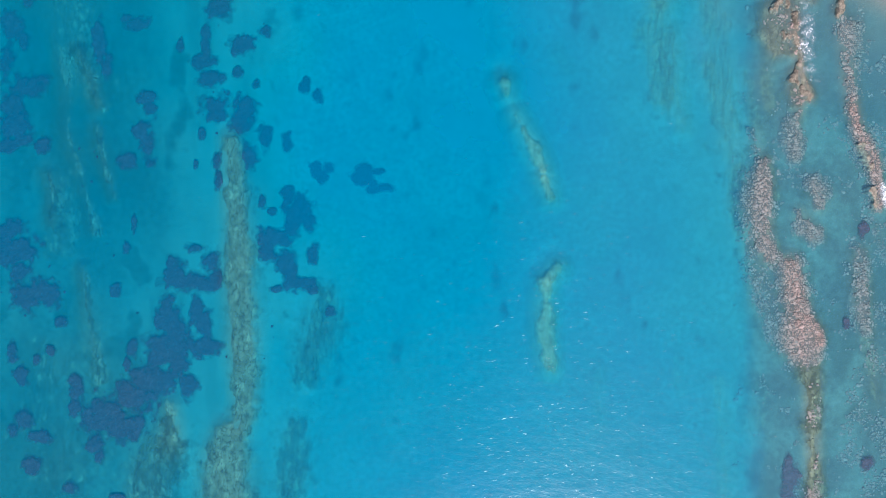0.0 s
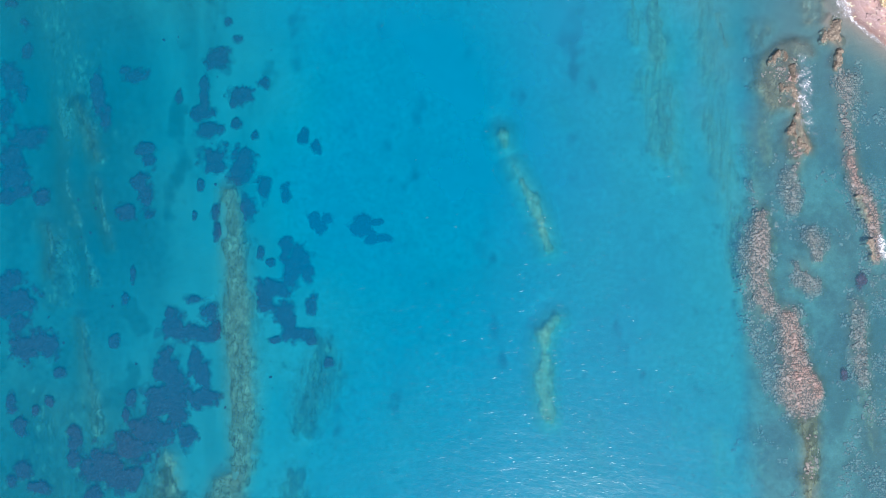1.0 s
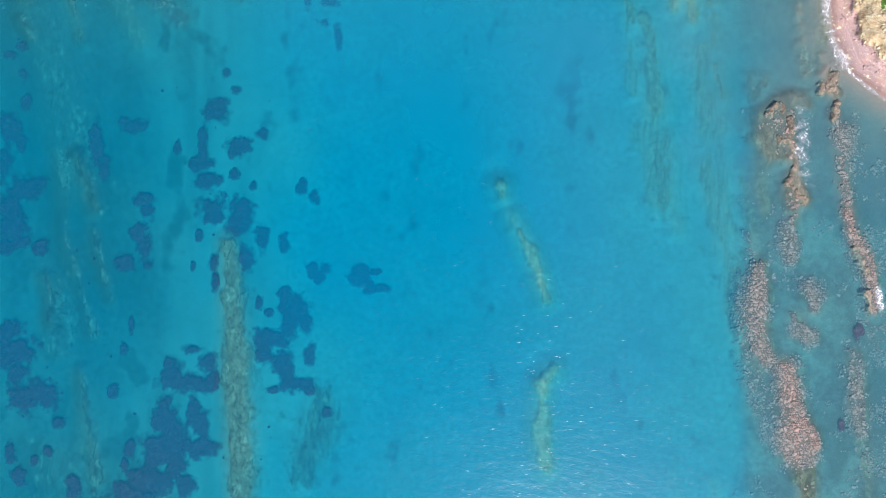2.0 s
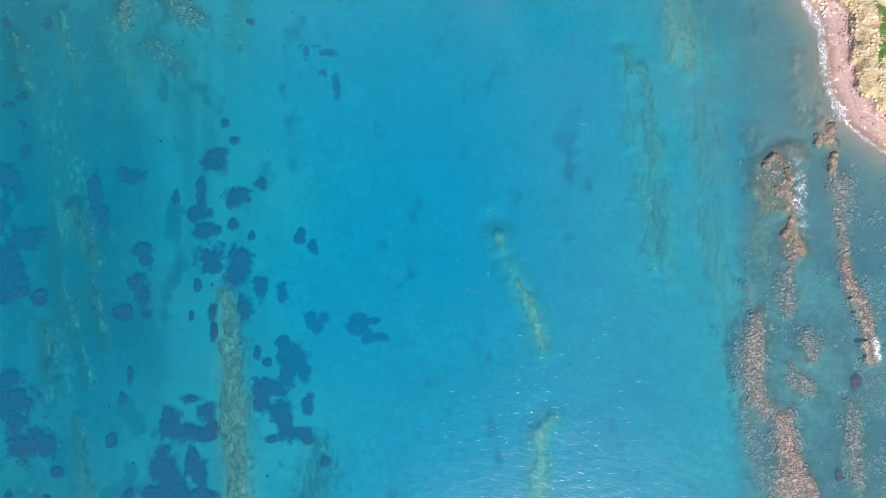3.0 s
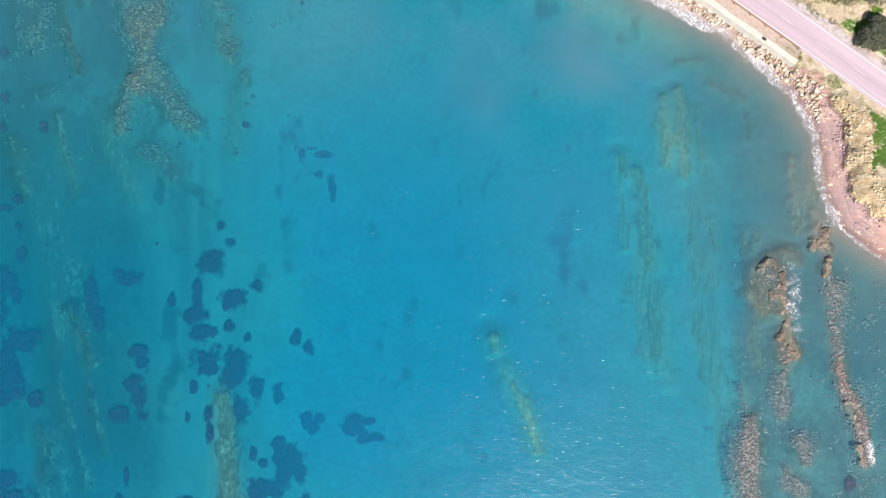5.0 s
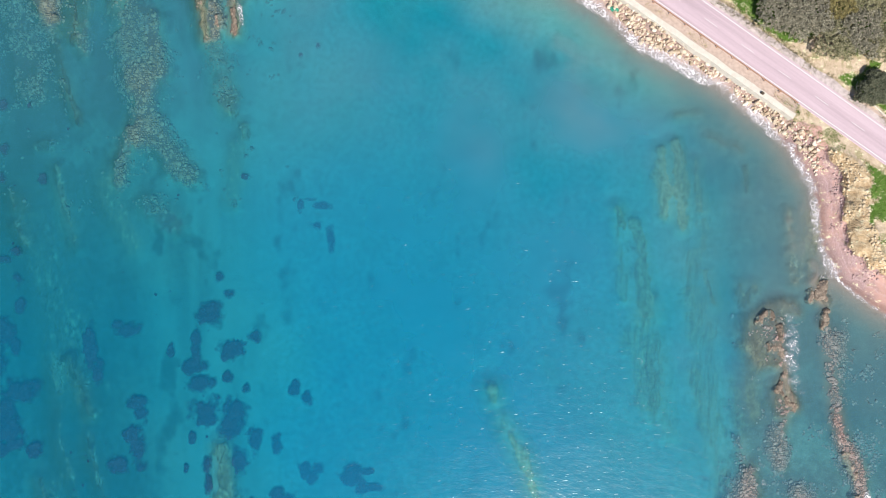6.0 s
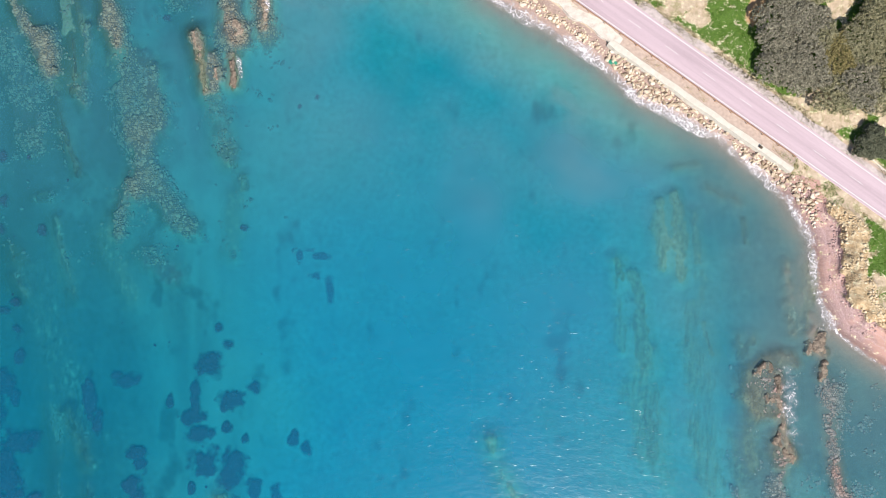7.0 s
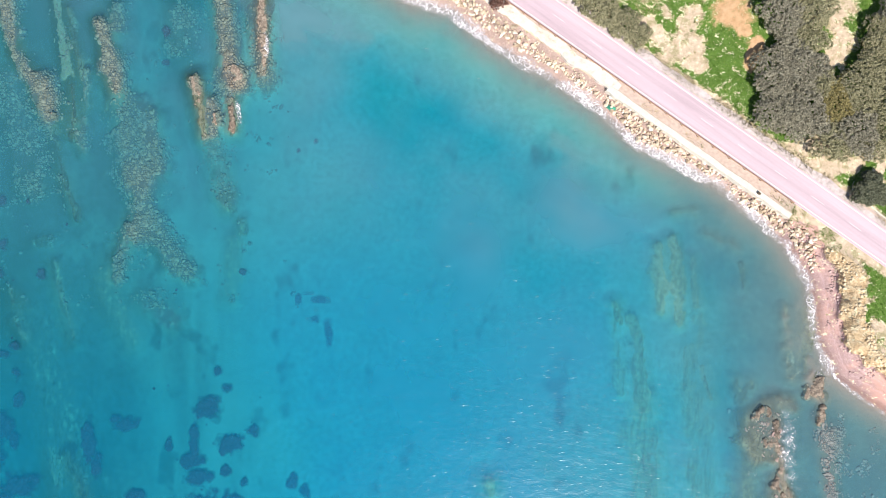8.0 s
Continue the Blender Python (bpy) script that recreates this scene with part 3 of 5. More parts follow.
    rock = mix_col(N, L, calc(N, L, "MULTIPLY", calc(N, L, "SUBTRACT", 1.0, crack), calc(N, L, "MULTIPLY", calc(N, L, "MULTIPLY", attr(N, "crag"), 1.3), remap(N, L, big, 0.3, 0.5)), True), rock, (0.075, 0.075, 0.055))
    rockw = calc(N, L, "ADD", attr(N, "rock"), calc(N, L, "ADD", calc(N, L, "MULTIPLY", calc(N, L, "SUBTRACT", mid, 0.5), 0.75), calc(N, L, "MULTIPLY", calc(N, L, "SUBTRACT", streak, 0.5), 0.7)))
    rockw = remap(N, L, rockw, 0.25, 0.85)
    col = mix_col(N, L, rockw, col, rock)
    stony = mix_col(N, L, calc(N, L, "SUBTRACT", 1.0, lump), ramp(N, L, slab, [(0.3, (0.16, 0.15, 0.14)), (0.7, (0.33, 0.30, 0.28))]), (0.15, 0.135, 0.13))
    col = mix_col(N, L, ragged(N, L, "cobble", mid, 0.7, 0.3, 0.7), col, stony)
    wet = ramp(N, L, mid, [(0.3, (0.12, 0.11, 0.10)), (0.5, (0.24, 0.205, 0.175)), (0.7, (0.42, 0.36, 0.31))])
    near = remap(N, L, calc(N, L, "ADD", attr(N, "shore"), calc(N, L, "MULTIPLY", mid, 5.0)), -5.5, 2.0)
    bed = ramp(N, L, fine, [(0.3, (0.19, 0.16, 0.15)), (0.7, (0.34, 0.29, 0.265))])
    mud = remap(N, L, calc(N, L, "ADD", attr(N, "shore"), calc(N, L, "MULTIPLY", big, 10.0)), -34.0, -6.0)
    col = mix_col(N, L, calc(N, L, "MULTIPLY", mud, calc(N, L, "MULTIPLY", attr(N, "mud"), 0.6)), col, (0.17, 0.165, 0.165))
    col = mix_col(N, L, near, col, bed)
    col = mix_col(N, L, calc(N, L, "MULTIPLY", rockw, near), col, rock)
    col = mix_col(N, L, ragged(N, L, "emergent", mid, 0.6, 0.3, 0.6), col, wet)
    # land
    earth = ramp(N, L, mid, [(0.25, (0.42, 0.32, 0.21)), (0.5, (0.62, 0.49, 0.36)), (0.75, (0.76, 0.65, 0.50))])
    earth = mix_col(N, L, remap(N, L, fine, 0.55, 0.75), earth, (0.30, 0.24, 0.16))
    dry = ramp(N, L, fine, [(0.3, (0.22, 0.19, 0.10)), (0.7, (0.55, 0.47, 0.28))])
    earth = mix_col(N, L, remap(N, L, noise_tex(N, L, v, 0.45, 6, 0.7), 0.5, 0.62), earth, dry)
    shingle = ramp(N, L, fine, [(0.3, (0.27, 0.17, 0.17)), (0.7, (0.60, 0.42, 0.41))])
    shingle = mix_col(N, L, remap(N, L, big, 0.42, 0.62), shingle, (0.58, 0.35, 0.30))
    bank = ramp(N, L, mid, [(0.25, (0.46, 0.29, 0.15)), (0.55, (0.70, 0.53, 0.33)), (0.8, (0.84, 0.73, 0.54))])
    bank = mix_col(N, L, remap(N, L, fine, 0.55, 0.8), bank, (0.28, 0.17, 0.09))
    cx = N.new("ShaderNodeCombineXYZ")
    L.new(calc(N, L, "ADD", attr(N, "shore"), calc(N, L, "MULTIPLY", mid, 1.2)), cx.inputs["X"])
    ledge = noise_tex(N, L, cx.outputs[0], 1.6, 3)
    shingle = mix_col(N, L, calc(N, L, "MULTIPLY", remap(N, L, ledge, 0.45, 0.65), calc(N, L, "MULTIPLY", remap(N, L, fine, 0.35, 0.65), 0.75)), shingle, (0.62, 0.46, 0.47))
    shingle = mix_col(N, L, remap(N, L, ledge, 0.42, 0.30), shingle, (0.20, 0.11, 0.10))
    damp = remap(N, L, calc(N, L, "ADD", attr(N, "shore"), mid), 3.2, 1.2)
    shingle = mix_col(N, L, damp, shingle, mix_col(N, L, 0.55, shingle, (0.12, 0.07, 0.055)))
    land = mix_col(N, L, ragged(N, L, "red", mid, 0.5), earth, shingle)
    land = mix_col(N, L, ragged(N, L, "cliff", mid, 0.5), land, bank)
    land = mix_col(N, L, ragged(N, L, "rubble", mid, 0.6), land, ramp(N, L, fine, [(0.3, (0.28, 0.19, 0.165)), (0.7, (0.58, 0.43, 0.375))]))
    grass = ramp(N, L, fine, [(0.25, (0.055, 0.125, 0.018)), (0.6, (0.115, 0.215, 0.03)), (0.85, (0.20, 0.30, 0.06))])
    grass = mix_col(N, L, remap(N, L, big, 0.45, 0.7), grass, (0.13, 0.24, 0.035))
    fleck = remap(N, L, calc(N, L, "ADD", noise_tex(N, L, v, 1.6, 5, 0.7), calc(N, L, "MULTIPLY", big, 0.25)), 0.75, 0.80)
    grass = mix_col(N, L, fleck, grass, (0.66, 0.58, 0.36))
    brush = calc(N, L, "ADD", calc(N, L, "MULTIPLY", mid, 0.5), calc(N, L, "MULTIPLY", noise_tex(N, L, v, 1.7, 6, 0.75), 0.5))
    sward = ragged(N, L, "green", brush, 4.5, 0.40, 0.58)
    land = mix_col(N, L, sward, land, grass)
    rim = calc(N, L, "MULTIPLY", ragged(N, L, "green", brush, 4.5, 0.15, 0.4), calc(N, L, "SUBTRACT", 1.0, ragged(N, L, "green", brush, 4.5, 0.55, 0.85)))
    straw = remap(N, L, noise_tex(N, L, coords(N, L, (1.0, 1.6, 1.0), 20), 1.2, 5, 0.7), 0.49, 0.56)
    land = mix_col(N, L, calc(N, L, "MULTIPLY", rim, straw), land, (0.88, 0.81, 0.57))
    clay = ramp(N, L, mid, [(0.3, (0.48, 0.27, 0.13)), (0.7, (0.66, 0.44, 0.26))])
    land = mix_col(N, L, ragged(N, L, "clay", brush, 3.2, 0.2, 0.95), land, clay)
    dryness = remap(N, L, calc(N, L, "ADD", attr(N, "shore"), mid), 0.3, 1.2)
    col = mix_col(N, L, dryness, col, land)
    L.new(col, p.inputs["Base Color"])
    p.inputs["Roughness"].default_value = 0.9
    h = calc(N, L, "ADD", calc(N, L, "MULTIPLY", mid, 0.5), calc(N, L, "MULTIPLY", fine, 0.25))
    h = calc(N, L, "ADD", h, calc(N, L, "MULTIPLY", calc(N, L, "MULTIPLY", calc(N, L, "MULTIPLY", crack, attr(N, "crag")), rockw), 0.12))
    rill = noise_tex(N, L, coords(N, L, (0.5, 1.4, 1.0), 25), 1.3, 5, 0.65)
    h = calc(N, L, "ADD", h, calc(N, L, "MULTIPLY", calc(N, L, "MULTIPLY", calc(N, L, "ADD", rill, calc(N, L, "MULTIPLY", ledge, 1.3)), attr(N, "cliff")), 2.4))
    L.new(bump(N, L, h, 0.8, 0.35), p.inputs["Normal"])
    return m


def water_material():
    """Sea water: light dims with the depth below it, and fine matter in it scatters blue; silt makes it milky."""
    m, N, L, p = material("sea_water")
    N.remove(p)
    out = N["Material Output"]
    depth, silt = attr(N, "depth"), attr(N, "silt")
    cloud = noise_tex(N, L, coords(N, L), 0.035, 4)
    depth2 = calc(N, L, "MULTIPLY", depth, remap(N, L, cloud, 0.1, 0.9, False))
    depth = calc(N, L, "ADD", calc(N, L, "MULTIPLY", depth, 0.72), calc(N, L, "MULTIPLY", depth2, 0.5))
    tint = N.new("ShaderNodeCombineColor")
    for chan, k in (("Red", 0.51), ("Green", 0.085), ("Blue", 0.045)):
        L.new(calc(N, L, "EXPONENT", calc(N, L, "MULTIPLY", depth, -k)), tint.inputs[chan])
    see = N.new("ShaderNodeBsdfTransparent")
    L.new(tint.outputs[0], see.inputs["Color"])
    body = N.new("ShaderNodeBsdfDiffuse")
    L.new(mix_col(N, L, silt, mix_col(N, L, attr(N, "teal"), (0.0, 0.322, 0.635), (0.0, 0.312, 0.52)), (0.185, 0.318, 0.412)), body.inputs["Color"])
    k = calc(N, L, "ADD", 0.095, calc(N, L, "MULTIPLY", silt, 0.12))
    murk = calc(N, L, "SUBTRACT", 1.0, calc(N, L, "EXPONENT", calc(N, L, "MULTIPLY", calc(N, L, "MULTIPLY", depth, k), -1.0)))
    inside = N.new("ShaderNodeMixShader")
    L.new(murk, inside.inputs[0])
    L.new(see.outputs[0], inside.inputs[1])
    L.new(body.outputs[0], inside.inputs[2])
    w1 = noise_tex(N, L, coords(N, L, (0.5, 1.0, 1.0), 10), 0.7, 3, 0.55)
    w2 = noise_tex(N, L, coords(N, L, (0.25, 1.0, 1.0), -6), 2.0, 2, 0.5)
    w3 = noise_tex(N, L, coords(N, L, (0.5, 1.0, 1.0), 14), 3.4, 2, 0.5)
    gust = remap(N, L, noise_tex(N, L, coords(N, L), 0.05, 4), 0.3, 0.7)
    crest = calc(N, L, "ADD", calc(N, L, "MULTIPLY", remap(N, L, w2, 0.625, 0.87), 0.12), calc(N, L, "MULTIPLY", w3, 0.010))
    h = calc(N, L, "ADD", calc(N, L, "MULTIPLY", w1, 0.13), calc(N, L, "MULTIPLY", crest, calc(N, L, "ADD", calc(N, L, "MULTIPLY", gust, 0.7), 0.5)))
    nrm = bump(N, L, h, 1.0, 0.5)
    gloss = N.new("ShaderNodeBsdfGlossy")
    gloss.inputs["Roughness"].default_value = 0.25
    L.new(nrm, gloss.inputs["Normal"])
    fres = N.new("ShaderNodeFresnel")
    fres.inputs["IOR"].default_value = 1.33
    top = N.new("ShaderNodeMixShader")
    L.new(fres.outputs[0], top.inputs[0])
    L.new(inside.outputs[0], top.inputs[1])
    L.new(gloss.outputs[0], top.inputs[2])
    L.new(top.outputs[0], out.inputs["Surface"])
    return m


def simple(name, stops, scale, rough=0.85, relief=0.4, distance=0.05, vary=0.0, metal=0.0):
    """A surface with two scales of grain; vary: how much pieces differ."""
    m, N, L, p = material(name)
    v = coords(N, L)
    a, c = noise_tex(N, L, v, scale, 5), noise_tex(N, L, v, scale * 5.5, 4, 0.65)
    f = calc(N, L, "ADD", calc(N, L, "MULTIPLY", a, 0.6), calc(N, L, "MULTIPLY", c, 0.4))
    if vary:
        info = N.new("ShaderNodeObjectInfo")
        geo = N.new("ShaderNodeNewGeometry")
        r = calc(N, L, "FRACT", calc(N, L, "ADD", info.outputs["Random"], geo.outputs["Random Per Island"]))
        f = calc(N, L, "ADD", f, calc(N, L, "MULTIPLY", calc(N, L, "SUBTRACT", r, 0.5), vary))
    L.new(ramp(N, L, f, stops), p.inputs["Base Color"])
    p.inputs["Roughness"].default_value, p.inputs["Metallic"].default_value = rough, metal
    if relief:
        L.new(bump(N, L, calc(N, L, "ADD", a, calc(N, L, "MULTIPLY", c, 0.5)), relief, distance), p.inputs["Normal"])
    return m


def leaf(name, stops):
    """Thin leaves that let some light through; clumps and leaves differ in tone."""
    m, N, L, p = material(name)
    N.remove(p)
    geo = N.new("ShaderNodeNewGeometry")
    a = noise_tex(N, L, coords(N, L), 0.8, 4)
    f = calc(N, L, "ADD", calc(N, L, "MULTIPLY", a, 0.8), calc(N, L, "MULTIPLY", calc(N, L, "SUBTRACT", geo.outputs["Random Per Island"], 0.35), 0.75))
    col = ramp(N, L, f, stops)
    front, back, mix = N.new("ShaderNodeBsdfDiffuse"), N.new("ShaderNodeBsdfTranslucent"), N.new("ShaderNodeMixShader")
    L.new(col, front.inputs["Color"])
    L.new(col, back.inputs["Color"])
    mix.inputs[0].default_value = 0.4
    L.new(front.outputs[0], mix.inputs[1])
    L.new(back.outputs[0], mix.inputs[2])
    L.new(mix.outputs[0], N["Material Output"].inputs["Surface"])
    return m


def foam_material():
    m, N, L, p = material("foam")
    v = coords(N, L)
    vor = N.new("ShaderNodeTexVoronoi")
    vor.feature = "DISTANCE_TO_EDGE"
    vor.inputs["Scale"].default_value = 0.8
    warp = N.new("ShaderNodeTexNoise")
    warp.inputs["Scale"].default_value = 0.9
    warp.inputs["Detail"].default_value = 6
    L.new(v, warp.inputs["Vector"])
    va = N.new("ShaderNodeVectorMath")
    va.operation = "MULTIPLY_ADD"
    L.new(warp.outputs["Color"], va.inputs[0])
    va.inputs[1].default_value = (1.5, 1.5, 0)
    L.new(v, va.inputs[2])
    L.new(va.outputs[0], vor.inputs["Vector"])
    lace = remap(N, L, vor.outputs["Distance"], 0.065, 0.01)
    fine = N.new("ShaderNodeTexVoronoi")
    fine.feature = "DISTANCE_TO_EDGE"
    fine.inputs["Scale"].default_value = 1.9
    L.new(va.outputs[0], fine.inputs["Vector"])
    lace = calc(N, L, "MAXIMUM", lace, calc(N, L, "MULTIPLY", remap(N, L, fine.outputs["Distance"], 0.12, 0.01), 0.6))
    grain = calc(N, L, "ADD", calc(N, L, "MULTIPLY", noise_tex(N, L, v, 0.55, 5, 0.65), 0.65), calc(N, L, "MULTIPLY", noise_tex(N, L, v, 2.6, 4, 0.7), 0.35))
    body = calc(N, L, "ADD", attr(N, "thick"), calc(N, L, "MULTIPLY", calc(N, L, "SUBTRACT", grain, 0.5), 1.9))
    dense = remap(N, L, body, 0.88, 1.15)
    veil = calc(N, L, "MULTIPLY", lace, remap(N, L, body, 0.35, 0.75))
    film = calc(N, L, "MULTIPLY", remap(N, L, body, 0.3, 0.9), 0.22)
    a = calc(N, L, "MAXIMUM", calc(N, L, "MAXIMUM", dense, veil), film)
    p.inputs["Base Color"].default_value = (0.86, 0.83, 0.88, 1)
    p.inputs["Roughness"].default_value = 0.7
    L.new(a, p.inputs["Alpha"])
    return m


GROUND, WATER, FOAM = ground_material(), water_material(), foam_material()
BOULDER = simple("boulder_stone", [(0.15, (0.27, 0.19, 0.125)), (0.45, (0.60, 0.49, 0.37)), (0.75, (0.86, 0.77, 0.64))], 1.2, 0.85, 0.6, 0.12, 0.5)
REEF = simple("reef_stone", [(0.2, (0.25, 0.16, 0.145)), (0.5, (0.42, 0.28, 0.255)), (0.85, (0.60, 0.44, 0.41))], 1.3, 0.8, 0.6, 0.12, 0.32)


def asphalt_material():
    """Bleached asphalt with worn wheel tracks along the road."""
    m, N, L, p = material("asphalt_pale")
    long = noise_tex(N, L, coords(N, L, (0.03, 0.9, 1.0), 34.9), 1.0, 4, 0.6)
    grain = noise_tex(N, L, coords(N, L), 3.0, 6, 0.7)
    f = calc(N, L, "ADD", calc(N, L, "MULTIPLY", long, 0.7), calc(N, L, "MULTIPLY", grain, 0.3))
    L.new(ramp(N, L, f, [(0.3, (0.46, 0.35, 0.395)), (0.5, (0.60, 0.465, 0.52)), (0.72, (0.72, 0.575, 0.635))]), p.inputs["Base Color"])
    p.inputs["Roughness"].default_value = 0.9
    L.new(bump(N, L, grain, 0.3, 0.02), p.inputs["Normal"])
    return m


ASPHALT = asphalt_material()
PAINT = simple("road_paint", [(0.3, (0.72, 0.70, 0.70)), (0.7, (0.86, 0.85, 0.84))], 2.0, 0.6, 0.2, 0.004)
CONCRETE = simple("concrete_pale", [(0.3, (0.62, 0.55, 0.47)), (0.7, (0.82, 0.78, 0.70))], 0.7, 0.85, 0.4, 0.03)
SHOULDER = simple("shoulder_gravel", [(0.3, (0.40, 0.29, 0.24)), (0.5, (0.58, 0.45, 0.38)), (0.75, (0.72, 0.60, 0.52))], 1.6, 0.95, 0.5, 0.03)
VERGE = simple("verge_gravel", [(0.32, (0.33, 0.27, 0.25)), (0.5, (0.60, 0.51, 0.50)), (0.7, (0.78, 0.69, 0.68))], 1.2, 0.95, 0.4, 0.03)
APRON = simple("apron_sand", [(0.3, (0.52, 0.43, 0.37)), (0.5, (0.74, 0.66, 0.59)), (0.75, (0.88, 0.82, 0.76))], 0.8, 0.95, 0.5, 0.05)
RAIL = simple("rail_weathered", [(0.3, (0.42, 0.22, 0.12)), (0.7, (0.62, 0.38, 0.25))], 2.0, 0.6, 0.2, 0.01)
BARK = simple("bark", [(0.3, (0.07, 0.05, 0.035)), (0.7, (0.16, 0.12, 0.09))], 3.0, 0.95, 0.6, 0.03)
SEAGRASS = simple("seagrass_leaf", [(0.25, (0.085, 0.016, 0.026)), (0.75, (0.24, 0.052, 0.075))], 1.1, 0.9, 0.5, 0.12, 0.3)


def meadow_material():
    """Seagrass that thins out to single leaves at its rim."""
    m, N, L, p = material("seagrass_meadow")
    v = coords(N, L)
    mid, fine = noise_tex(N, L, v, 0.9, 5), noise_tex(N, L, v, 3.5, 5, 0.7)
    f = calc(N, L, "ADD", calc(N, L, "MULTIPLY", mid, 0.55), calc(N, L, "MULTIPLY", fine, 0.45))
    L.new(ramp(N, L, f, [(0.3, (0.085, 0.012, 0.022)), (0.5, (0.20, 0.030, 0.050)), (0.7, (0.38, 0.080, 0.11))]), p.inputs["Base Color"])
    p.inputs["Roughness"].default_value = 0.9
    L.new(remap(N, L, calc(N, L, "ADD", attr(N, "thick"), calc(N, L, "MULTIPLY", calc(N, L, "SUBTRACT", f, 0.5), 1.5)), -0.12, 0.62), p.inputs["Alpha"])
    L.new(bump(N, L, f, 0.7, 0.3), p.inputs["Normal"])
    return m


MEADOW = meadow_material()
LEAF_GREY = leaf("leaf_grey", [(0.2, (0.20, 0.19, 0.145)), (0.5, (0.365, 0.345, 0.265)), (0.85, (0.60, 0.57, 0.45))])
LEAF_OLIVE = leaf("leaf_olive", [(0.2, (0.19, 0.19, 0.11)), (0.5, (0.39, 0.375, 0.23)), (0.85, (0.62, 0.58, 0.40))])
LEAF_GOLD = leaf("leaf_yellow_green", [(0.2, (0.20, 0.18, 0.085)), (0.5, (0.36, 0.315, 0.145)), (0.85, (0.55, 0.475, 0.23))])
LEAF_DARK = leaf("leaf_dark", [(0.2, (0.11, 0.125, 0.085)), (0.5, (0.19, 0.205, 0.145)), (0.85, (0.32, 0.33, 0.23))])
LEAF_BROWN = leaf("leaf_brown", [(0.2, (0.13, 0.065, 0.05)), (0.5, (0.24, 0.13, 0.105)), (0.85, (0.38, 0.24, 0.20))])
BLADE = leaf("grass_blade", [(0.2, (0.07, 0.16, 0.02)), (0.5, (0.15, 0.29, 0.045)), (0.85, (0.27, 0.40, 0.09))])
STRAW = simple("dry_straw", [(0.2, (0.42, 0.36, 0.18)), (0.8, (0.75, 0.68, 0.42))], 1.0, 0.9, 0, 0.02, 0.5)
NET = simple("green_net", [(0.3, (0.02, 0.22, 0.14)), (0.7, (0.06, 0.38, 0.26))], 2.0, 0.7, 0.4, 0.03)


# ================= mesh helpers =================
def mesh_from(name, verts, faces, mat):
    """A mesh from arrays: verts (n, 3); faces (m, k) with k corners each."""
    verts, faces = np.asarray(verts, np.float32), np.asarray(faces, np.int32)
    me = bpy.data.meshes.new(name)
    k = faces.shape[1]
    me.vertices.add(len(verts))
    me.vertices.foreach_set("co", verts.ravel())
    me.loops.add(faces.size)
    me.loops.foreach_set("vertex_index", faces.ravel())
    me.polygons.add(len(faces))
    me.polygons.foreach_set("loop_start", np.arange(0, faces.size, k, dtype=np.int32))
    me.materials.append(mat)
    me.update(calc_edges=True)
    return me


def set_attr(me, name, values):
    a = me.attributes.new(name, "FLOAT", "POINT")
    a.data.foreach_set("value", np.ascontiguousarray(values, np.float32).ravel())


def part(name, bm, mat, parent, label=""):
    me = bpy.data.meshes.new(name)
    bm.to_mesh(me)
    bm.free()
    me.materials.append(mat)
    ob = new(name, me)
    ob.parent = parent
    return tagged(ob, label)


def shade_smooth(me):
    me.polygons.foreach_set("use_smooth", np.ones(len(me.polygons), bool))


def axis(lo, hi, gap, far=3200.0):
    inner = np.arange(lo, hi + gap / 2, gap)
    grow = []
    v, g = 0.0, gap
    while v < far:
        g *= 1.28
        v += g
        grow.append(v)
    return np.concatenate([lo - np.array(grow[::-1]), inner, inner[-1] + np.array(grow)])


def sheet(xs, ys):
    X, Y = np.meshgrid(xs, ys)
    i = np.arange(len(xs) * len(ys)).reshape(len(ys), len(xs))
    q = np.stack([i[:-1, :-1], i[:-1, 1:], i[1:, 1:], i[1:, :-1]], -1).reshape(-1, 4)
    return X.ravel(), Y.ravel(), q


# ================= ground and sea =================
gx, gy, gq = sheet(axis(-104, 108, 0.3), axis(-66, 148, 0.3))
T = terrain(gx, gy)
gm = mesh_from("ground", np.stack([gx, gy, T["level"]], -1), gq, GROUND)
for key in ("crag", "rubble", "rock", "cobble", "emergent", "green", "clay", "red", "cliff", "weed", "mud", "flat", "fringe", "shore"):
    set_attr(gm, key, T[key])
shade_smooth(gm)
tagged(new("ground", gm), "sandy sea floor with rock ribs rising to a grassy shore", "ground", kind="structure")

sx, sy, sq = sheet(axis(-104, 108, 0.5), axis(-66, 148, 0.5))
S = terrain(sx, sy)
swell = 0.03 * fbm(sx * 0.5, sy, 4.0, 201, 2) + 0.05 * fbm(sx * 0.4, sy, 14.0, 211, 2)
wm = mesh_from("water", np.stack([sx, sy, swell], -1), sq, WATER)
set_attr(wm, "depth", np.maximum(0.0, swell - S["level"]))
set_attr(wm, "silt", S["silt"])
set_attr(wm, "teal", S["teal"])
shade_smooth(wm)
tagged(new("water", wm), "clear turquoise sea with small wind ripples", "sea", kind="structure")


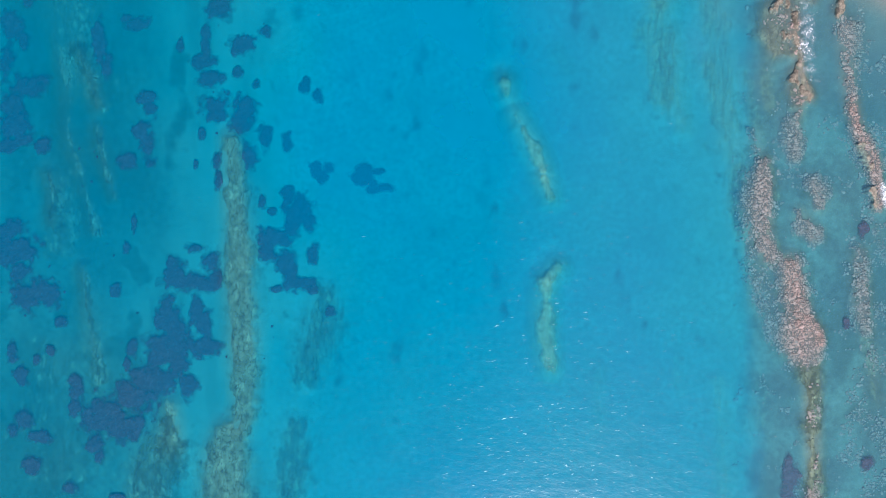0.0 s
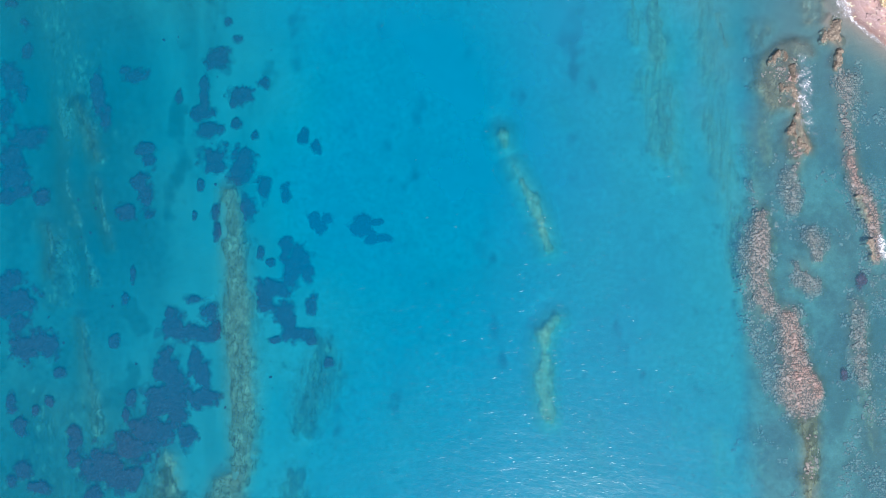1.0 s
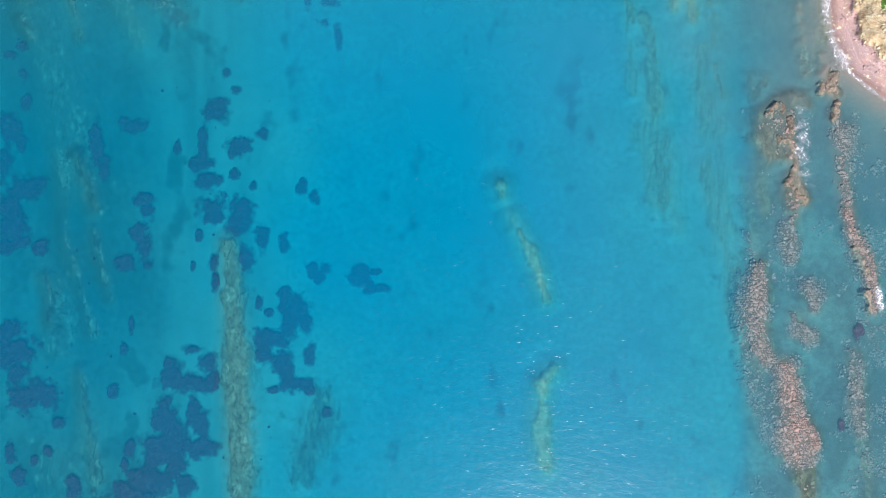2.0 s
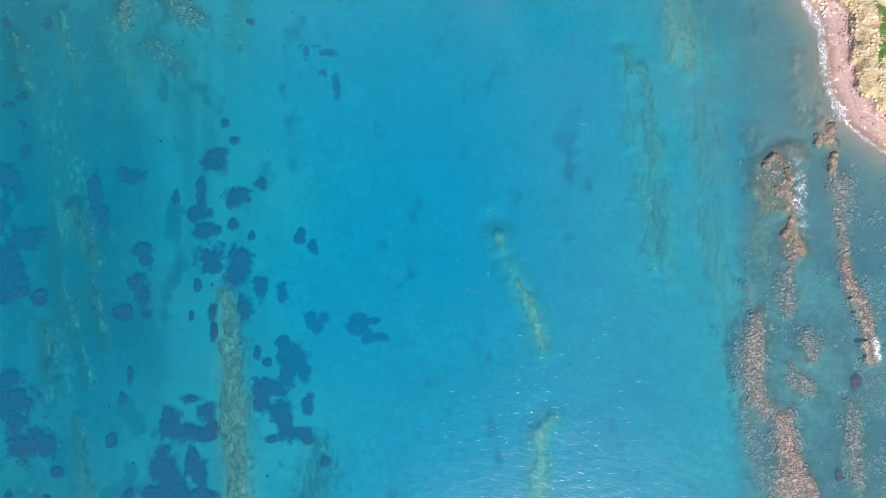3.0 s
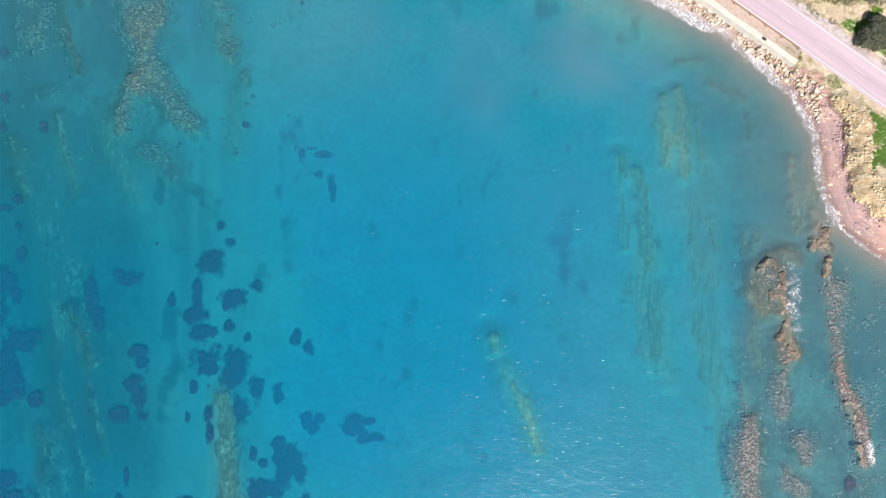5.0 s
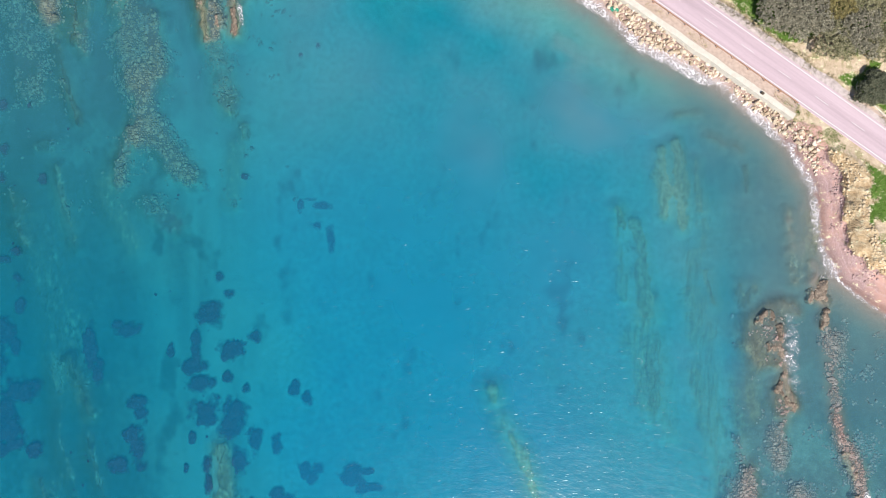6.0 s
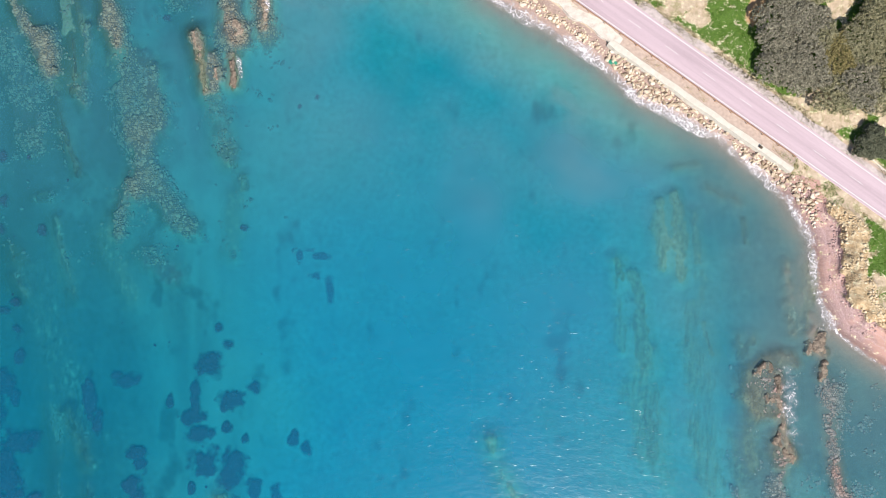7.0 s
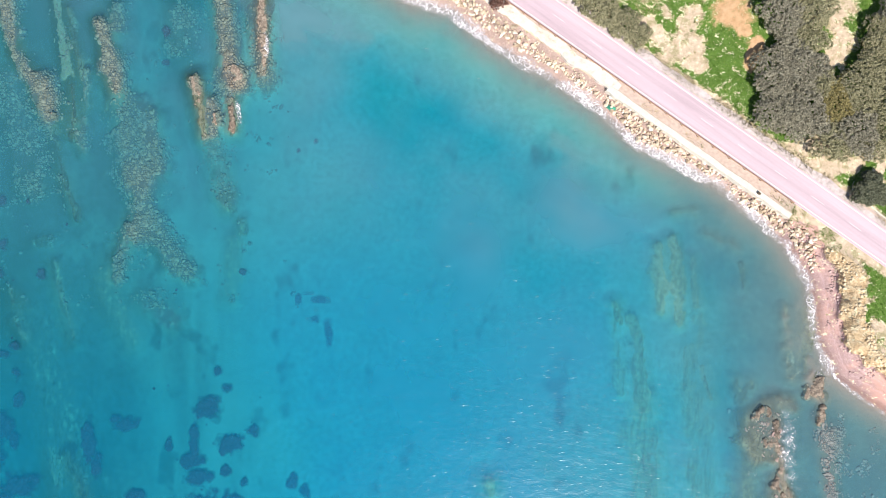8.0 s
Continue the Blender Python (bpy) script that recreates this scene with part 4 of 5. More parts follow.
# ================= road =================
def strip(name, s0, s1, n0, n1, z0, z1, mat, parent=None, gap=4.0, wobble=0.0):
    """A long box laid along the road with softened upper edges."""
    count = max(2, int((s1 - s0) / gap) + 1)
    ss = np.linspace(s0, s1, count)
    e = min(0.05, (n1 - n0) / 5, (z1 - z0) / 2)
    prof = [(n0, z0), (n0, z1 - e), (n0 + e, z1), (n1 - e, z1), (n1, z1 - e), (n1, z0)]
    bm = bmesh.new()
    rings = [[bm.verts.new((*on_road(s, n + wobble * noise.noise((s * 0.22, n * 0.9, 3.0)) + 0.4 * wobble * noise.noise((s * 1.1, n, 7.0))), z)) for n, z in prof] for s in ss]
    for a, c in zip(rings[:-1], rings[1:]):
        for i in range(len(prof) - 1):
            bm.faces.new((a[i], a[i + 1], c[i + 1], c[i]))
    bm.faces.new(rings[0])
    bm.faces.new(rings[-1][::-1])
    bmesh.ops.recalc_face_normals(bm, faces=bm.faces)
    return part(name, bm, mat, parent)


road = tagged(strip("road", -420, 420, ROAD_N - 3.25, ROAD_N + 3.25, 2.6, ROAD_Z + 0.06, ASPHALT), "sun-bleached two-lane asphalt coast road", "road", kind="structure")
for side in (-2.72, 2.72):
    strip("edge_line", -420, 420, ROAD_N + side - 0.11, ROAD_N + side + 0.11, ROAD_Z, ROAD_Z + 0.066, PAINT, road)
for k in range(-12, 12):
    strip("centre_dash", 10.6 + 9.4 * k, 13.8 + 9.4 * k, ROAD_N - 0.06, ROAD_N + 0.06, ROAD_Z, ROAD_Z + 0.066, PAINT, road)
tagged(strip("road_shoulder", -420, 9, ROAD_N - 5.5, ROAD_N - 3.26, 2.5, ROAD_Z + 0.03, SHOULDER, gap=0.8, wobble=0.0), "pinkish compacted gravel beside the asphalt", "verge", kind="structure")
tagged(strip("road_verge", -420, 420, ROAD_N + 3.26, ROAD_N + 4.9, 2.5, ROAD_Z + 0.035, VERGE, gap=0.7, wobble=0.4), "pinkish compacted gravel beside the asphalt", "verge", kind="structure")
tagged(strip("sand_apron", -420, -35, ROAD_N - 6.0, ROAD_N - 3.6, 1.8, ROAD_Z + 0.06, APRON, gap=0.8, wobble=0.8), "pale trampled sand between the rail and the boulders", "sand", kind="structure")
tagged(strip("sea_wall", -37, 9.5, ROAD_N - 6.5, ROAD_N - 5.3, 1.2, ROAD_Z + 0.16, CONCRETE, gap=0.6, wobble=0.22), "pale concrete sea wall above the boulders", "sea wall", kind="structure")


tagged(strip("side_track", 17, 120, ROAD_N + 4.3, ROAD_N + 4.85, 2.6, ROAD_Z + 0.05, SHOULDER), "pinkish gravel track beside the road", "track", kind="structure")


def kerb():
    bm = bmesh.new()
    line = [(16.1, 131.7), (16.2, 130.9), (16.9, 130.25), (19.0, 129.95), (24.6, 129.35)] + [(24.6 + 4 * i, 129.25) for i in range(1, 20)]
    rings = []
    for (s, n) in line:
        z = ROAD_Z + 0.2
        rings.append([bm.verts.new((*on_road(s, n + o), z + h)) for o, h in ((-0.13, -0.6), (-0.13, -0.04), (-0.09, 0.0), (0.09, 0.0), (0.13, -0.04), (0.13, -0.6))])
    for a, c in zip(rings[:-1], rings[1:]):
        for i in range(5):
            bm.faces.new((a[i], a[i + 1], c[i + 1], c[i]))
    bm.faces.new(rings[0])
    bm.faces.new(rings[-1][::-1])
    bmesh.ops.recalc_face_normals(bm, faces=bm.faces)
    return tagged(part("kerb", bm, CONCRETE, None), "low pale concrete kerb along the track", "kerb", kind="structure")


kerb()


def guard_rail(s0, s1, n):
    base = new("guard_rail")
    z = ROAD_Z
    count = int((s1 - s0) / 4) + 1
    for i in range(count):
        s = s0 + 4 * i
        strip("post", s - 0.07, s + 0.07, n - 0.22, n - 0.1, z - 0.3, z + 0.72, RAIL, base, gap=1)
        strip("block", s - 0.06, s + 0.06, n - 0.1, n + 0.02, z + 0.5, z + 0.68, RAIL, base, gap=1)
    prof = [(0.02, 0.42), (0.10, 0.48), (0.10, 0.53), (0.03, 0.58), (0.10, 0.63), (0.10, 0.68), (0.02, 0.74), (0.0, 0.74), (0.0, 0.42)]
    bm = bmesh.new()
    rings = [[bm.verts.new((*on_road(s, n + a), z + c)) for a, c in prof] for s in np.linspace(s0 - 0.3, s1 + 0.3, 30)]
    for a, c in zip(rings[:-1], rings[1:]):
        for i in range(len(prof)):
            j = (i + 1) % len(prof)
            bm.faces.new((a[i], a[j], c[j], c[i]))
    bmesh.ops.recalc_face_normals(bm, faces=bm.faces)
    part("beam", bm, RAIL, base)
    return tagged(base, "rust-brown steel guard rail on short posts", "guard rail")


guard_rail(-80, 8, ROAD_N - 3.45)


# ================= stones =================
def stone_mesh(name, seed, mat, flat=0.7, level=2, facets=12, depth=0.24):
    rnd = random.Random(seed)
    bm = bmesh.new()
    bmesh.ops.create_icosphere(bm, subdivisions=level, radius=0.5)
    lumpy = 0.06 if level < 3 else 0.42
    cuts = [(Vector((rnd.uniform(-1, 1), rnd.uniform(-1, 1), rnd.uniform(-0.6, 1))).normalized(), rnd.uniform(depth, 0.40)) for _ in range(facets)]
    off = Vector((rnd.uniform(0, 50), rnd.uniform(0, 50), rnd.uniform(0, 50)))
    for v in bm.verts:
        for nrm, lim in cuts:
            over = v.co.dot(nrm) - lim
            if over > 0:
                v.co -= nrm * over
        v.co *= 1 + lumpy * (noise.noise(v.co * 3 + off) + (0.6 * noise.noise(v.co * 8 + off) if level > 2 else 0))
        v.co.z *= flat
    me = bpy.data.meshes.new(name)
    bm.to_mesh(me)
    bm.free()
    me.materials.append(mat)
    return me


BOULDERS = [stone_mesh("boulder", 10 + i, BOULDER, 0.8, 2, 6, 0.07) for i in range(8)]
REEFS = [stone_mesh("reef_stone", 40 + i, REEF, 0.65, 1 if i > 3 else 2) for i in range(8)]


def levels(pts):
    a = np.array(pts, float)
    return terrain(a[:, 0], a[:, 1])["level"]


rnd = random.Random(7)
spots, STEP = [], 0.5
cells = [(EX * p + NX * q, EY * p + NY * q) for p in (-88 + STEP * i + rnd.uniform(-0.3, 0.3) for i in range(230)) for q in (108 + STEP * j + rnd.uniform(-0.3, 0.3) for j in range(24))]
cc = np.array(cells)
away, clump = inland(cc[:, 0], cc[:, 1]), fbm(cc[:, 0], cc[:, 1], 4.0, 171, 3)
for (x, y), off, more in zip(cells, away, clump):
    s, n = EX * x + EY * y, NX * x + NY * y
    if (0.9 + 0.8 * more if -36 < s < 12 else 1.7 + 1.2 * more) < off < (10.0 if s < -4 else 8.5) and n < ROAD_N - 6.2 - (0.9 if s < -36 else 0) * rnd.random() and s < 24 - off and 0.8 * more + 0.36 * off + (0.3 if -36 < s < 12 else 0) > 0.02 + 0.35 * rnd.random():
        spots.append((x, y, STEP * rnd.choice((0.7, 0.85, 1.0, 1.15, 1.35, 1.6, 2.0, 2.6)), rnd.uniform(0, 6.3)))
rnd.shuffle(spots)
for (x, y, size, turn), z in zip(spots[:300], levels(spots[:300])):
    ob = new("boulder", rnd.choice(BOULDERS))
    ob.location = (x, y, max(z, 0) + size * 0.22)
    ob.rotation_euler = (rnd.uniform(-0.7, 0.7), rnd.uniform(-0.7, 0.7), turn)
    ob.scale = (size * rnd.uniform(1.1, 2.0), size * rnd.uniform(0.7, 1.0), size)
    tagged(ob, "rough yellow-brown boulder on the bank below the road", "boulder", "boulders of the sea bank")


def joined_stones(name, meshes, places, mat, squash=1.0):
    """Many stones in one mesh: x, y, z, size, turn."""
    vs, fs, base = [], [], 0
    data = []
    for me in meshes:
        co = np.empty(len(me.vertices) * 3, np.float32)
        me.vertices.foreach_get("co", co)
        ix = np.empty(len(me.loops), np.int32)
        me.loops.foreach_get("vertex_index", ix)
        data.append((co.reshape(-1, 3), ix.reshape(-1, 3)))
    for j, (x, y, z, size, turn) in enumerate(places):
        co, ix = data[j % len(data)]
        c, s = math.cos(turn), math.sin(turn)
        w = co * (size * 1.2, size * 0.9, size * squash)
        vs.append(np.stack([w[:, 0] * c - w[:, 1] * s + x, w[:, 0] * s + w[:, 1] * c + y, w[:, 2] + z], -1))
        fs.append(ix + base)
        base += len(co)
    return new(name, mesh_from(name, np.concatenate(vs), np.concatenate(fs), mat))


more = spots[300:]
tagged(joined_stones("bank_stones", BOULDERS, [(x, y, max(z, 0) + c * 0.2, c, t) for (x, y, c, t), z in zip(more, levels(more))], BOULDER),
       "yellow-brown broken stones between the boulders of the bank", "stones", kind="stuff")

OUTCROP = simple("outcrop_stone", [(0.32, (0.075, 0.058, 0.046)), (0.5, (0.25, 0.195, 0.15)), (0.68, (0.56, 0.48, 0.40))], 3.0, 0.7, 0.8, 0.2, 0.08)


def rock_outcrop(pts, tall, seed):
    """A ledgy rock that breaks the surface along pts (x, y, half width): tilted beds worn into steps, with a broken rim."""
    gap = 0.16
    x0, x1 = min(p[0] - p[2] for p in pts) - 1.5, max(p[0] + p[2] for p in pts) + 1.5
    y0, y1 = min(p[1] - p[2] for p in pts) - 1.5, max(p[1] + p[2] for p in pts) + 1.5
    X, Y, q = sheet(np.arange(x0, x1, gap), np.arange(y0, y1, gap))
    dist, half = line_distance(X, Y, pts)
    w = (dist + 0.8 * fbm(X, Y * 0.6, 1.9, 600 + seed, 3) + 0.45 * fbm(X, Y, 0.7, 660 + seed, 2)) / np.maximum(half, 0.4)
    beds = fbm(X * 2.0 + 0.4 * Y, Y * 0.35, 1.6, 620 + seed, 3)
    lumps = fbm(X, Y, 0.8, 640 + seed, 3)
    rise = 0.6 * tall * (1 - np.clip(w, 0, 1.6) ** 2) + 0.75 * beds * tall + 0.75 * lumps * tall
    z = np.minimum(rise, np.round(rise * 4) / 4 + 0.05 * lumps) - 0.12
    z = np.where(w > 1.2, z - 0.8, z)
    keep = (w[q] < 1.35).any(1)
    used, inv = np.unique(q[keep], return_inverse=True)
    cx, cy = sum(p[0] for p in pts) / len(pts), sum(p[1] for p in pts) / len(pts)
    ob = new("rock_outcrop", mesh_from("rock_outcrop", np.stack([X[used] - cx, Y[used] - cy, z[used]], -1), inv.reshape(-1, 4), OUTCROP))
    ob.location = (cx, cy, 0)
    return tagged(ob, "wet orange-brown ledgy rock breaking the sea surface", "rock", "outcrops in the shallows")


rock_outcrop([(74.2, 48.2, 0.78), (74.7, 46.5, 0.94), (74.9, 44.8, 0.78)], 0.75, 0)
rock_outcrop([(72.8, 43.1, 0.94), (74.2, 43.1, 1.09), (75.2, 41.7, 0.62)], 0.55, 1)
rock_outcrop([(75.3, 41.2, 0.62), (75.8, 38.8, 0.55), (75.7, 36.9, 0.47)], 0.4, 2)
rock_outcrop([(75.5, 35.4, 1.09), (74.8, 34.0, 1.09), (76.0, 33.0, 0.94)], 0.5, 3)
rock_outcrop([(77.0, 31.8, 0.78), (77.8, 30.3, 1.09)], 0.7, 4)
rock_outcrop([(70.1, 48.7, 0.78), (71.5, 50.1, 0.78), (72.7, 49.9, 0.62)], 0.5, 5)
rock_outcrop([(83.7, 56.1, 1.09), (83.2, 54.2, 1.09), (84.2, 53.2, 0.94)], 0.6, 6)
rock_outcrop([(84.1, 50.7, 0.62), (83.9, 48.9, 0.62), (83.6, 47.6, 0.62)], 0.55, 7)
rock_outcrop([(81.7, 55.6, 0.62), (81.3, 53.2, 0.62)], 0.45, 8)
rock_outcrop([(89.1, 19.7, 0.78), (90.2, 17.3, 0.94), (90.9, 15.1, 0.78)], 0.35, 9)
rock_outcrop([(91.0, 10.6, 0.62), (92.0, 8.8, 0.62), (92.0, 6.6, 0.55)], 0.3, 10)
rock_outcrop([(-35.2, 136.5, 0.81), (-35.3, 133.9, 0.93), (-35.0, 131.5, 0.70)], 0.38, 11)
rock_outcrop([(-35.4, 130.1, 0.58), (-34.9, 127.3, 0.70), (-35.2, 122.6, 0.58)], 0.38, 12)
rock_outcrop([(-49.9, 120.8, 0.70), (-49.2, 119.0, 0.70), (-48.8, 117.4, 0.46)], 0.38, 13)
rock_outcrop([(-41.8, 115.5, 0.46), (-41.6, 113.0, 0.58), (-41.6, 110.3, 0.46)], 0.34, 14)
rock_outcrop([(-41.1, 122.7, 0.81), (-39.9, 121.4, 0.81), (-41.4, 120.8, 0.70)], 0.26, 15)
rock_outcrop([(-80.0, 113.3, 0.70), (-79.4, 112.4, 0.58)], 0.22, 16)
rock_outcrop([(-45.1, 112.9, 0.70), (-44.8, 111.7, 0.58)], 0.22, 17)
rnd = random.Random(17)
pebbly, blocks = [], []
cells = [(64 + 0.62 * (i + rnd.uniform(-0.3, 0.3)), 46 + 0.62 * (j + rnd.uniform(-0.3, 0.3))) for i in range(58) for j in range(84)]
cc = np.array(cells)
T3, clump = terrain(cc[:, 0], cc[:, 1]), fbm(cc[:, 0], cc[:, 1], 3.0, 181, 3)
for (x, y), off, red, bank, more in zip(cells, T3["shore"], T3["red"], T3["cliff"], clump):
    s, n = EX * x + EY * y, NX * x + NY * y
    if s < 14 or n > ROAD_N - 6.3:
        continue
    if off > 2.4 and red > 0.5 and more + 0.12 * off > 0.35 + 0.4 * rnd.random():
        pebbly.append((x, y, rnd.choice((0.35, 0.5, 0.65, 0.9)), rnd.uniform(0, 6.3)))
    elif bank > 0.4 and off < 10.0 and more > -0.15 + 0.3 * rnd.random():
        blocks.append((x, y, rnd.choice((0.4, 0.6, 0.8, 1.1)), rnd.uniform(0, 6.3)))
SHINGLE = simple("shingle_stone", [(0.2, (0.30, 0.195, 0.185)), (0.5, (0.46, 0.32, 0.31)), (0.85, (0.64, 0.48, 0.46))], 1.3, 0.85, 0.5, 0.08, 0.5)
BANK = simple("bank_stone", [(0.2, (0.48, 0.35, 0.21)), (0.5, (0.70, 0.56, 0.38)), (0.85, (0.86, 0.75, 0.57))], 1.3, 0.9, 0.5, 0.1, 0.4)
tagged(joined_stones("beach_stones", [stone_mesh("beach_stone", 90 + i, SHINGLE, 0.5, 1) for i in range(4)],
                     [(x, y, z + 0.05 * c, c, t) for (x, y, c, t), z in zip(pebbly, levels(pebbly))], SHINGLE, 0.5), "pink-brown stones strewn on the beach", "stones", kind="stuff")
tagged(joined_stones("cliff_stones", [stone_mesh("cliff_stone", 96 + i, BANK, 0.6, 1) for i in range(4)],
                     [(x, y, z + 0.05 * c, c, t) for (x, y, c, t), z in zip(blocks, levels(blocks))], BANK, 0.6), "yellow crumbling blocks of the low cliff", "stones", kind="stuff")

PALE = simple("rib_stone", [(0.2, (0.20, 0.15, 0.115)), (0.5, (0.33, 0.255, 0.20)), (0.85, (0.50, 0.40, 0.32))], 1.3, 0.8, 0.6, 0.12, 0.32)
near, rest, north = [], [], []
rnd = random.Random(11)
for (x0, x1, y0, y1, GAP) in ((62, 98, -62, 50, 0.45), (-95, -28, 72, 142, 0.52)):
    cells = [(x0 + GAP * (i + (j % 2) / 2 + rnd.uniform(-0.28, 0.28)), y0 + GAP * 0.87 * (j + rnd.uniform(-0.28, 0.28)))
             for j in range(int((y1 - y0) / GAP / 0.87)) for i in range(int((x1 - x0) / GAP))]
    c = np.array(cells)
    T2 = terrain(c[:, 0], c[:, 1])
    patch = fbm(c[:, 0], c[:, 1], 2.6, 161, 3)
    for (x, y), amount, more in zip(cells, T2["cobble"], patch):
        if amount + 0.7 * more > 0.20 + 0.45 * rnd.random():
            item = (x, y, GAP * min(2.3, max(0.5, math.exp(rnd.gauss(0.10, 0.38)))), rnd.uniform(0, 6.3))
            (near if 64 < x < 84 and -26 < y < 16 and len(near) < 300 and rnd.random() < 0.7 else rest if x > 0 else north).append(item)
for (x, y, size, turn), z in zip(near, levels(near)):
    ob = new("reef_rock", rnd.choice(REEFS))
    ob.location = (x, y, z + size * 0.04)
    ob.rotation_euler = (rnd.uniform(-0.3, 0.3), rnd.uniform(-0.3, 0.3), turn)
    ob.scale = (size * 1.2, size * 0.95, size * 0.34)
    tagged(ob, "grey-pink weathered rock on the shallow reef", "rock", "rocks of the shallow reef")
tagged(joined_stones("reef_stones", REEFS, [(x, y, z + s * 0.03, s, t) for (x, y, s, t), z in zip(rest, levels(rest))], REEF, 0.27),
       "loose grey-pink stones along the drowned rock ribs", "stones", kind="stuff")
tagged(joined_stones("rib_stones", REEFS, [(x, y, z + s * 0.03, s, t) for (x, y, s, t), z in zip(north, levels(north))], PALE, 0.30),
       "pale tan stones packed along the drowned ribs", "stones", kind="stuff")


# ================= seagrass =================
def seagrass(lobes, seed):
    """A low meadow of seagrass with a lobed rim: a bumpy mat of upright tufts."""
    gap = 0.22
    x0, x1 = min(l[0] - l[2] for l in lobes) - 2.5, max(l[0] + l[2] for l in lobes) + 2.5
    y0, y1 = min(l[1] - l[3] for l in lobes) - 2.5, max(l[1] + l[3] for l in lobes) + 2.5
    X, Y, q = sheet(np.arange(x0, x1, gap), np.arange(y0, y1, gap))
    f = blobs(X, Y, [(a, c, rx * 1.12, ry * 1.12) for a, c, rx, ry in lobes]) + 0.62 * fbm(X, Y, 2.8, 300 + seed, 3) + 0.40 * fbm(X, Y, 1.1, 500 + seed, 3) + 0.20
    bed = terrain(X, Y)["level"]
    f = f - 1.2 * step(-2.4, -1.7, bed) * (X < 40)
    z = bed + 0.08 + 0.55 * np.clip(f, 0, 0.5) + 0.28 * lattice(np.round(X / gap), np.round(Y / gap), seed)
    f = f - 0.3 * step(38, 60, Y)
    keep = (f[q] > -0.14).all(1)
    if keep.sum() < 4:
        return None
    q = q[keep]
    used, inv = np.unique(q, return_inverse=True)
    cx, cy = sum(l[0] for l in lobes) / len(lobes), sum(l[1] for l in lobes) / len(lobes)
    v = np.stack([X[used] - cx, Y[used] - cy, z[used]], -1)
    top = inv.reshape(-1, 4)
    # skirts down to the sand under every tuft cell
    low = v - (0, 0, 0.6)
    nv = len(v)
    e = np.concatenate([top[:, [0, 1]], top[:, [1, 2]], top[:, [2, 3]], top[:, [3, 0]]])
    keyed = np.sort(e, 1)
    _, first, count = np.unique(keyed, axis=0, return_index=True, return_counts=True)
    rim = e[first[count == 1]]
    sides = np.stack([rim[:, 1], rim[:, 0], rim[:, 0] + nv, rim[:, 1] + nv], -1)
    ob = new("seagrass_patch", mesh_from("seagrass_patch", np.concatenate([v, low]), np.concatenate([top, sides]), MEADOW))
    set_attr(ob.data, "thick", np.concatenate([f[used], f[used]]))
    ob.location = (cx, cy, 0)
    return tagged(ob, "dark patch of seagrass on pale sand under water", "seagrass", "seagrass patches")


seagrass([(-66.4, 46.3, 2.4, 1.7), (-68.5, 47.5, 1.1, 0.9)], 0)
seagrass([(-74.4, 42.5, 1.1, 4.7), (-72.8, 36.8, 1.1, 2.5)], 1)
seagrass([(-56.9, 41.9, 0.7, 1.3)], 2)
seagrass([(-52.0, 38.2, 2.5, 1.5), (-50.3, 34.6, 2.5, 1.6), (-51.2, 42.5, 1.0, 3.2)], 3)
seagrass([(-49.8, 28.7, 2.6, 2.5), (-48.1, 26.5, 1.0, 1.5)], 4)
seagrass([(-43.7, 26.5, 2.8, 3.3)], 5)
seagrass([(-42.5, 17.5, 2.1, 2.2)], 6)
seagrass([(-48.8, 17.1, 1.2, 1.8), (-48.6, 12.5, 1.1, 2.2)], 7)
seagrass([(-38.6, 21.6, 1.4, 2.3)], 8)
seagrass([(-33.7, 21.1, 1.1, 1.7)], 9)
seagrass([(-64.6, 30.3, 2.0, 1.4), (-63.5, 27.9, 1.4, 1.8)], 10)
seagrass([(-65.6, 23.6, 1.5, 1.6), (-63.9, 19.3, 1.5, 3.0)], 11)
seagrass([(-68.4, 16.8, 1.7, 1.5)], 12)
seagrass([(-53.6, 16.0, 0.5, 1.0)], 13)
seagrass([(-27.8, 14.8, 1.1, 1.5), (-25.0, 15.2, 1.1, 1.0), (-26.4, 13.2, 1.2, 1.1)], 14)
seagrass([(-17.5, 13.5, 2.3, 2.1), (-15.6, 10.7, 1.2, 1.2)], 15)
seagrass([(-12.4, 11.3, 1.4, 0.9), (-14.3, 14.6, 1.7, 0.6)], 16)
seagrass([(-27.4, 30.9, 1.1, 1.2)], 17)
seagrass([(-30.3, 33.4, 1.0, 1.6)], 18)
seagrass([(-38.5, 44.9, 1.1, 1.3)], 19)
seagrass([(-43.1, 41.9, 2.2, 2.0)], 20)
seagrass([(-39.3, 7.9, 1.0, 1.5), (-37.3, 5.8, 0.9, 0.9)], 21)
seagrass([(-33.6, 8.9, 1.2, 2.2), (-31.3, 5.8, 2.7, 3.2), (-29.3, 3.7, 2.0, 2.0), (-32.8, 2.1, 1.7, 2.5), (-36.5, -0.0, 3.9, 2.0), (-37.7, -3.0, 2.2, 1.7)], 22)
seagrass([(-33.8, -5.9, 2.2, 2.8), (-31.3, -10.0, 3.3, 1.7), (-36.3, -11.1, 1.2, 0.9), (-28.5, -11.4, 1.4, 1.2), (-28.5, -3.5, 1.1, 2.2)], 23)
seagrass([(-50.3, -4.9, 2.1, 2.7), (-49.3, -8.6, 1.7, 2.5), (-54.2, -9.6, 5.2, 2.0), (-58.0, -8.1, 2.2, 2.8), (-59.1, -5.7, 1.1, 1.7), (-53.5, -2.2, 1.7, 1.0)], 24)
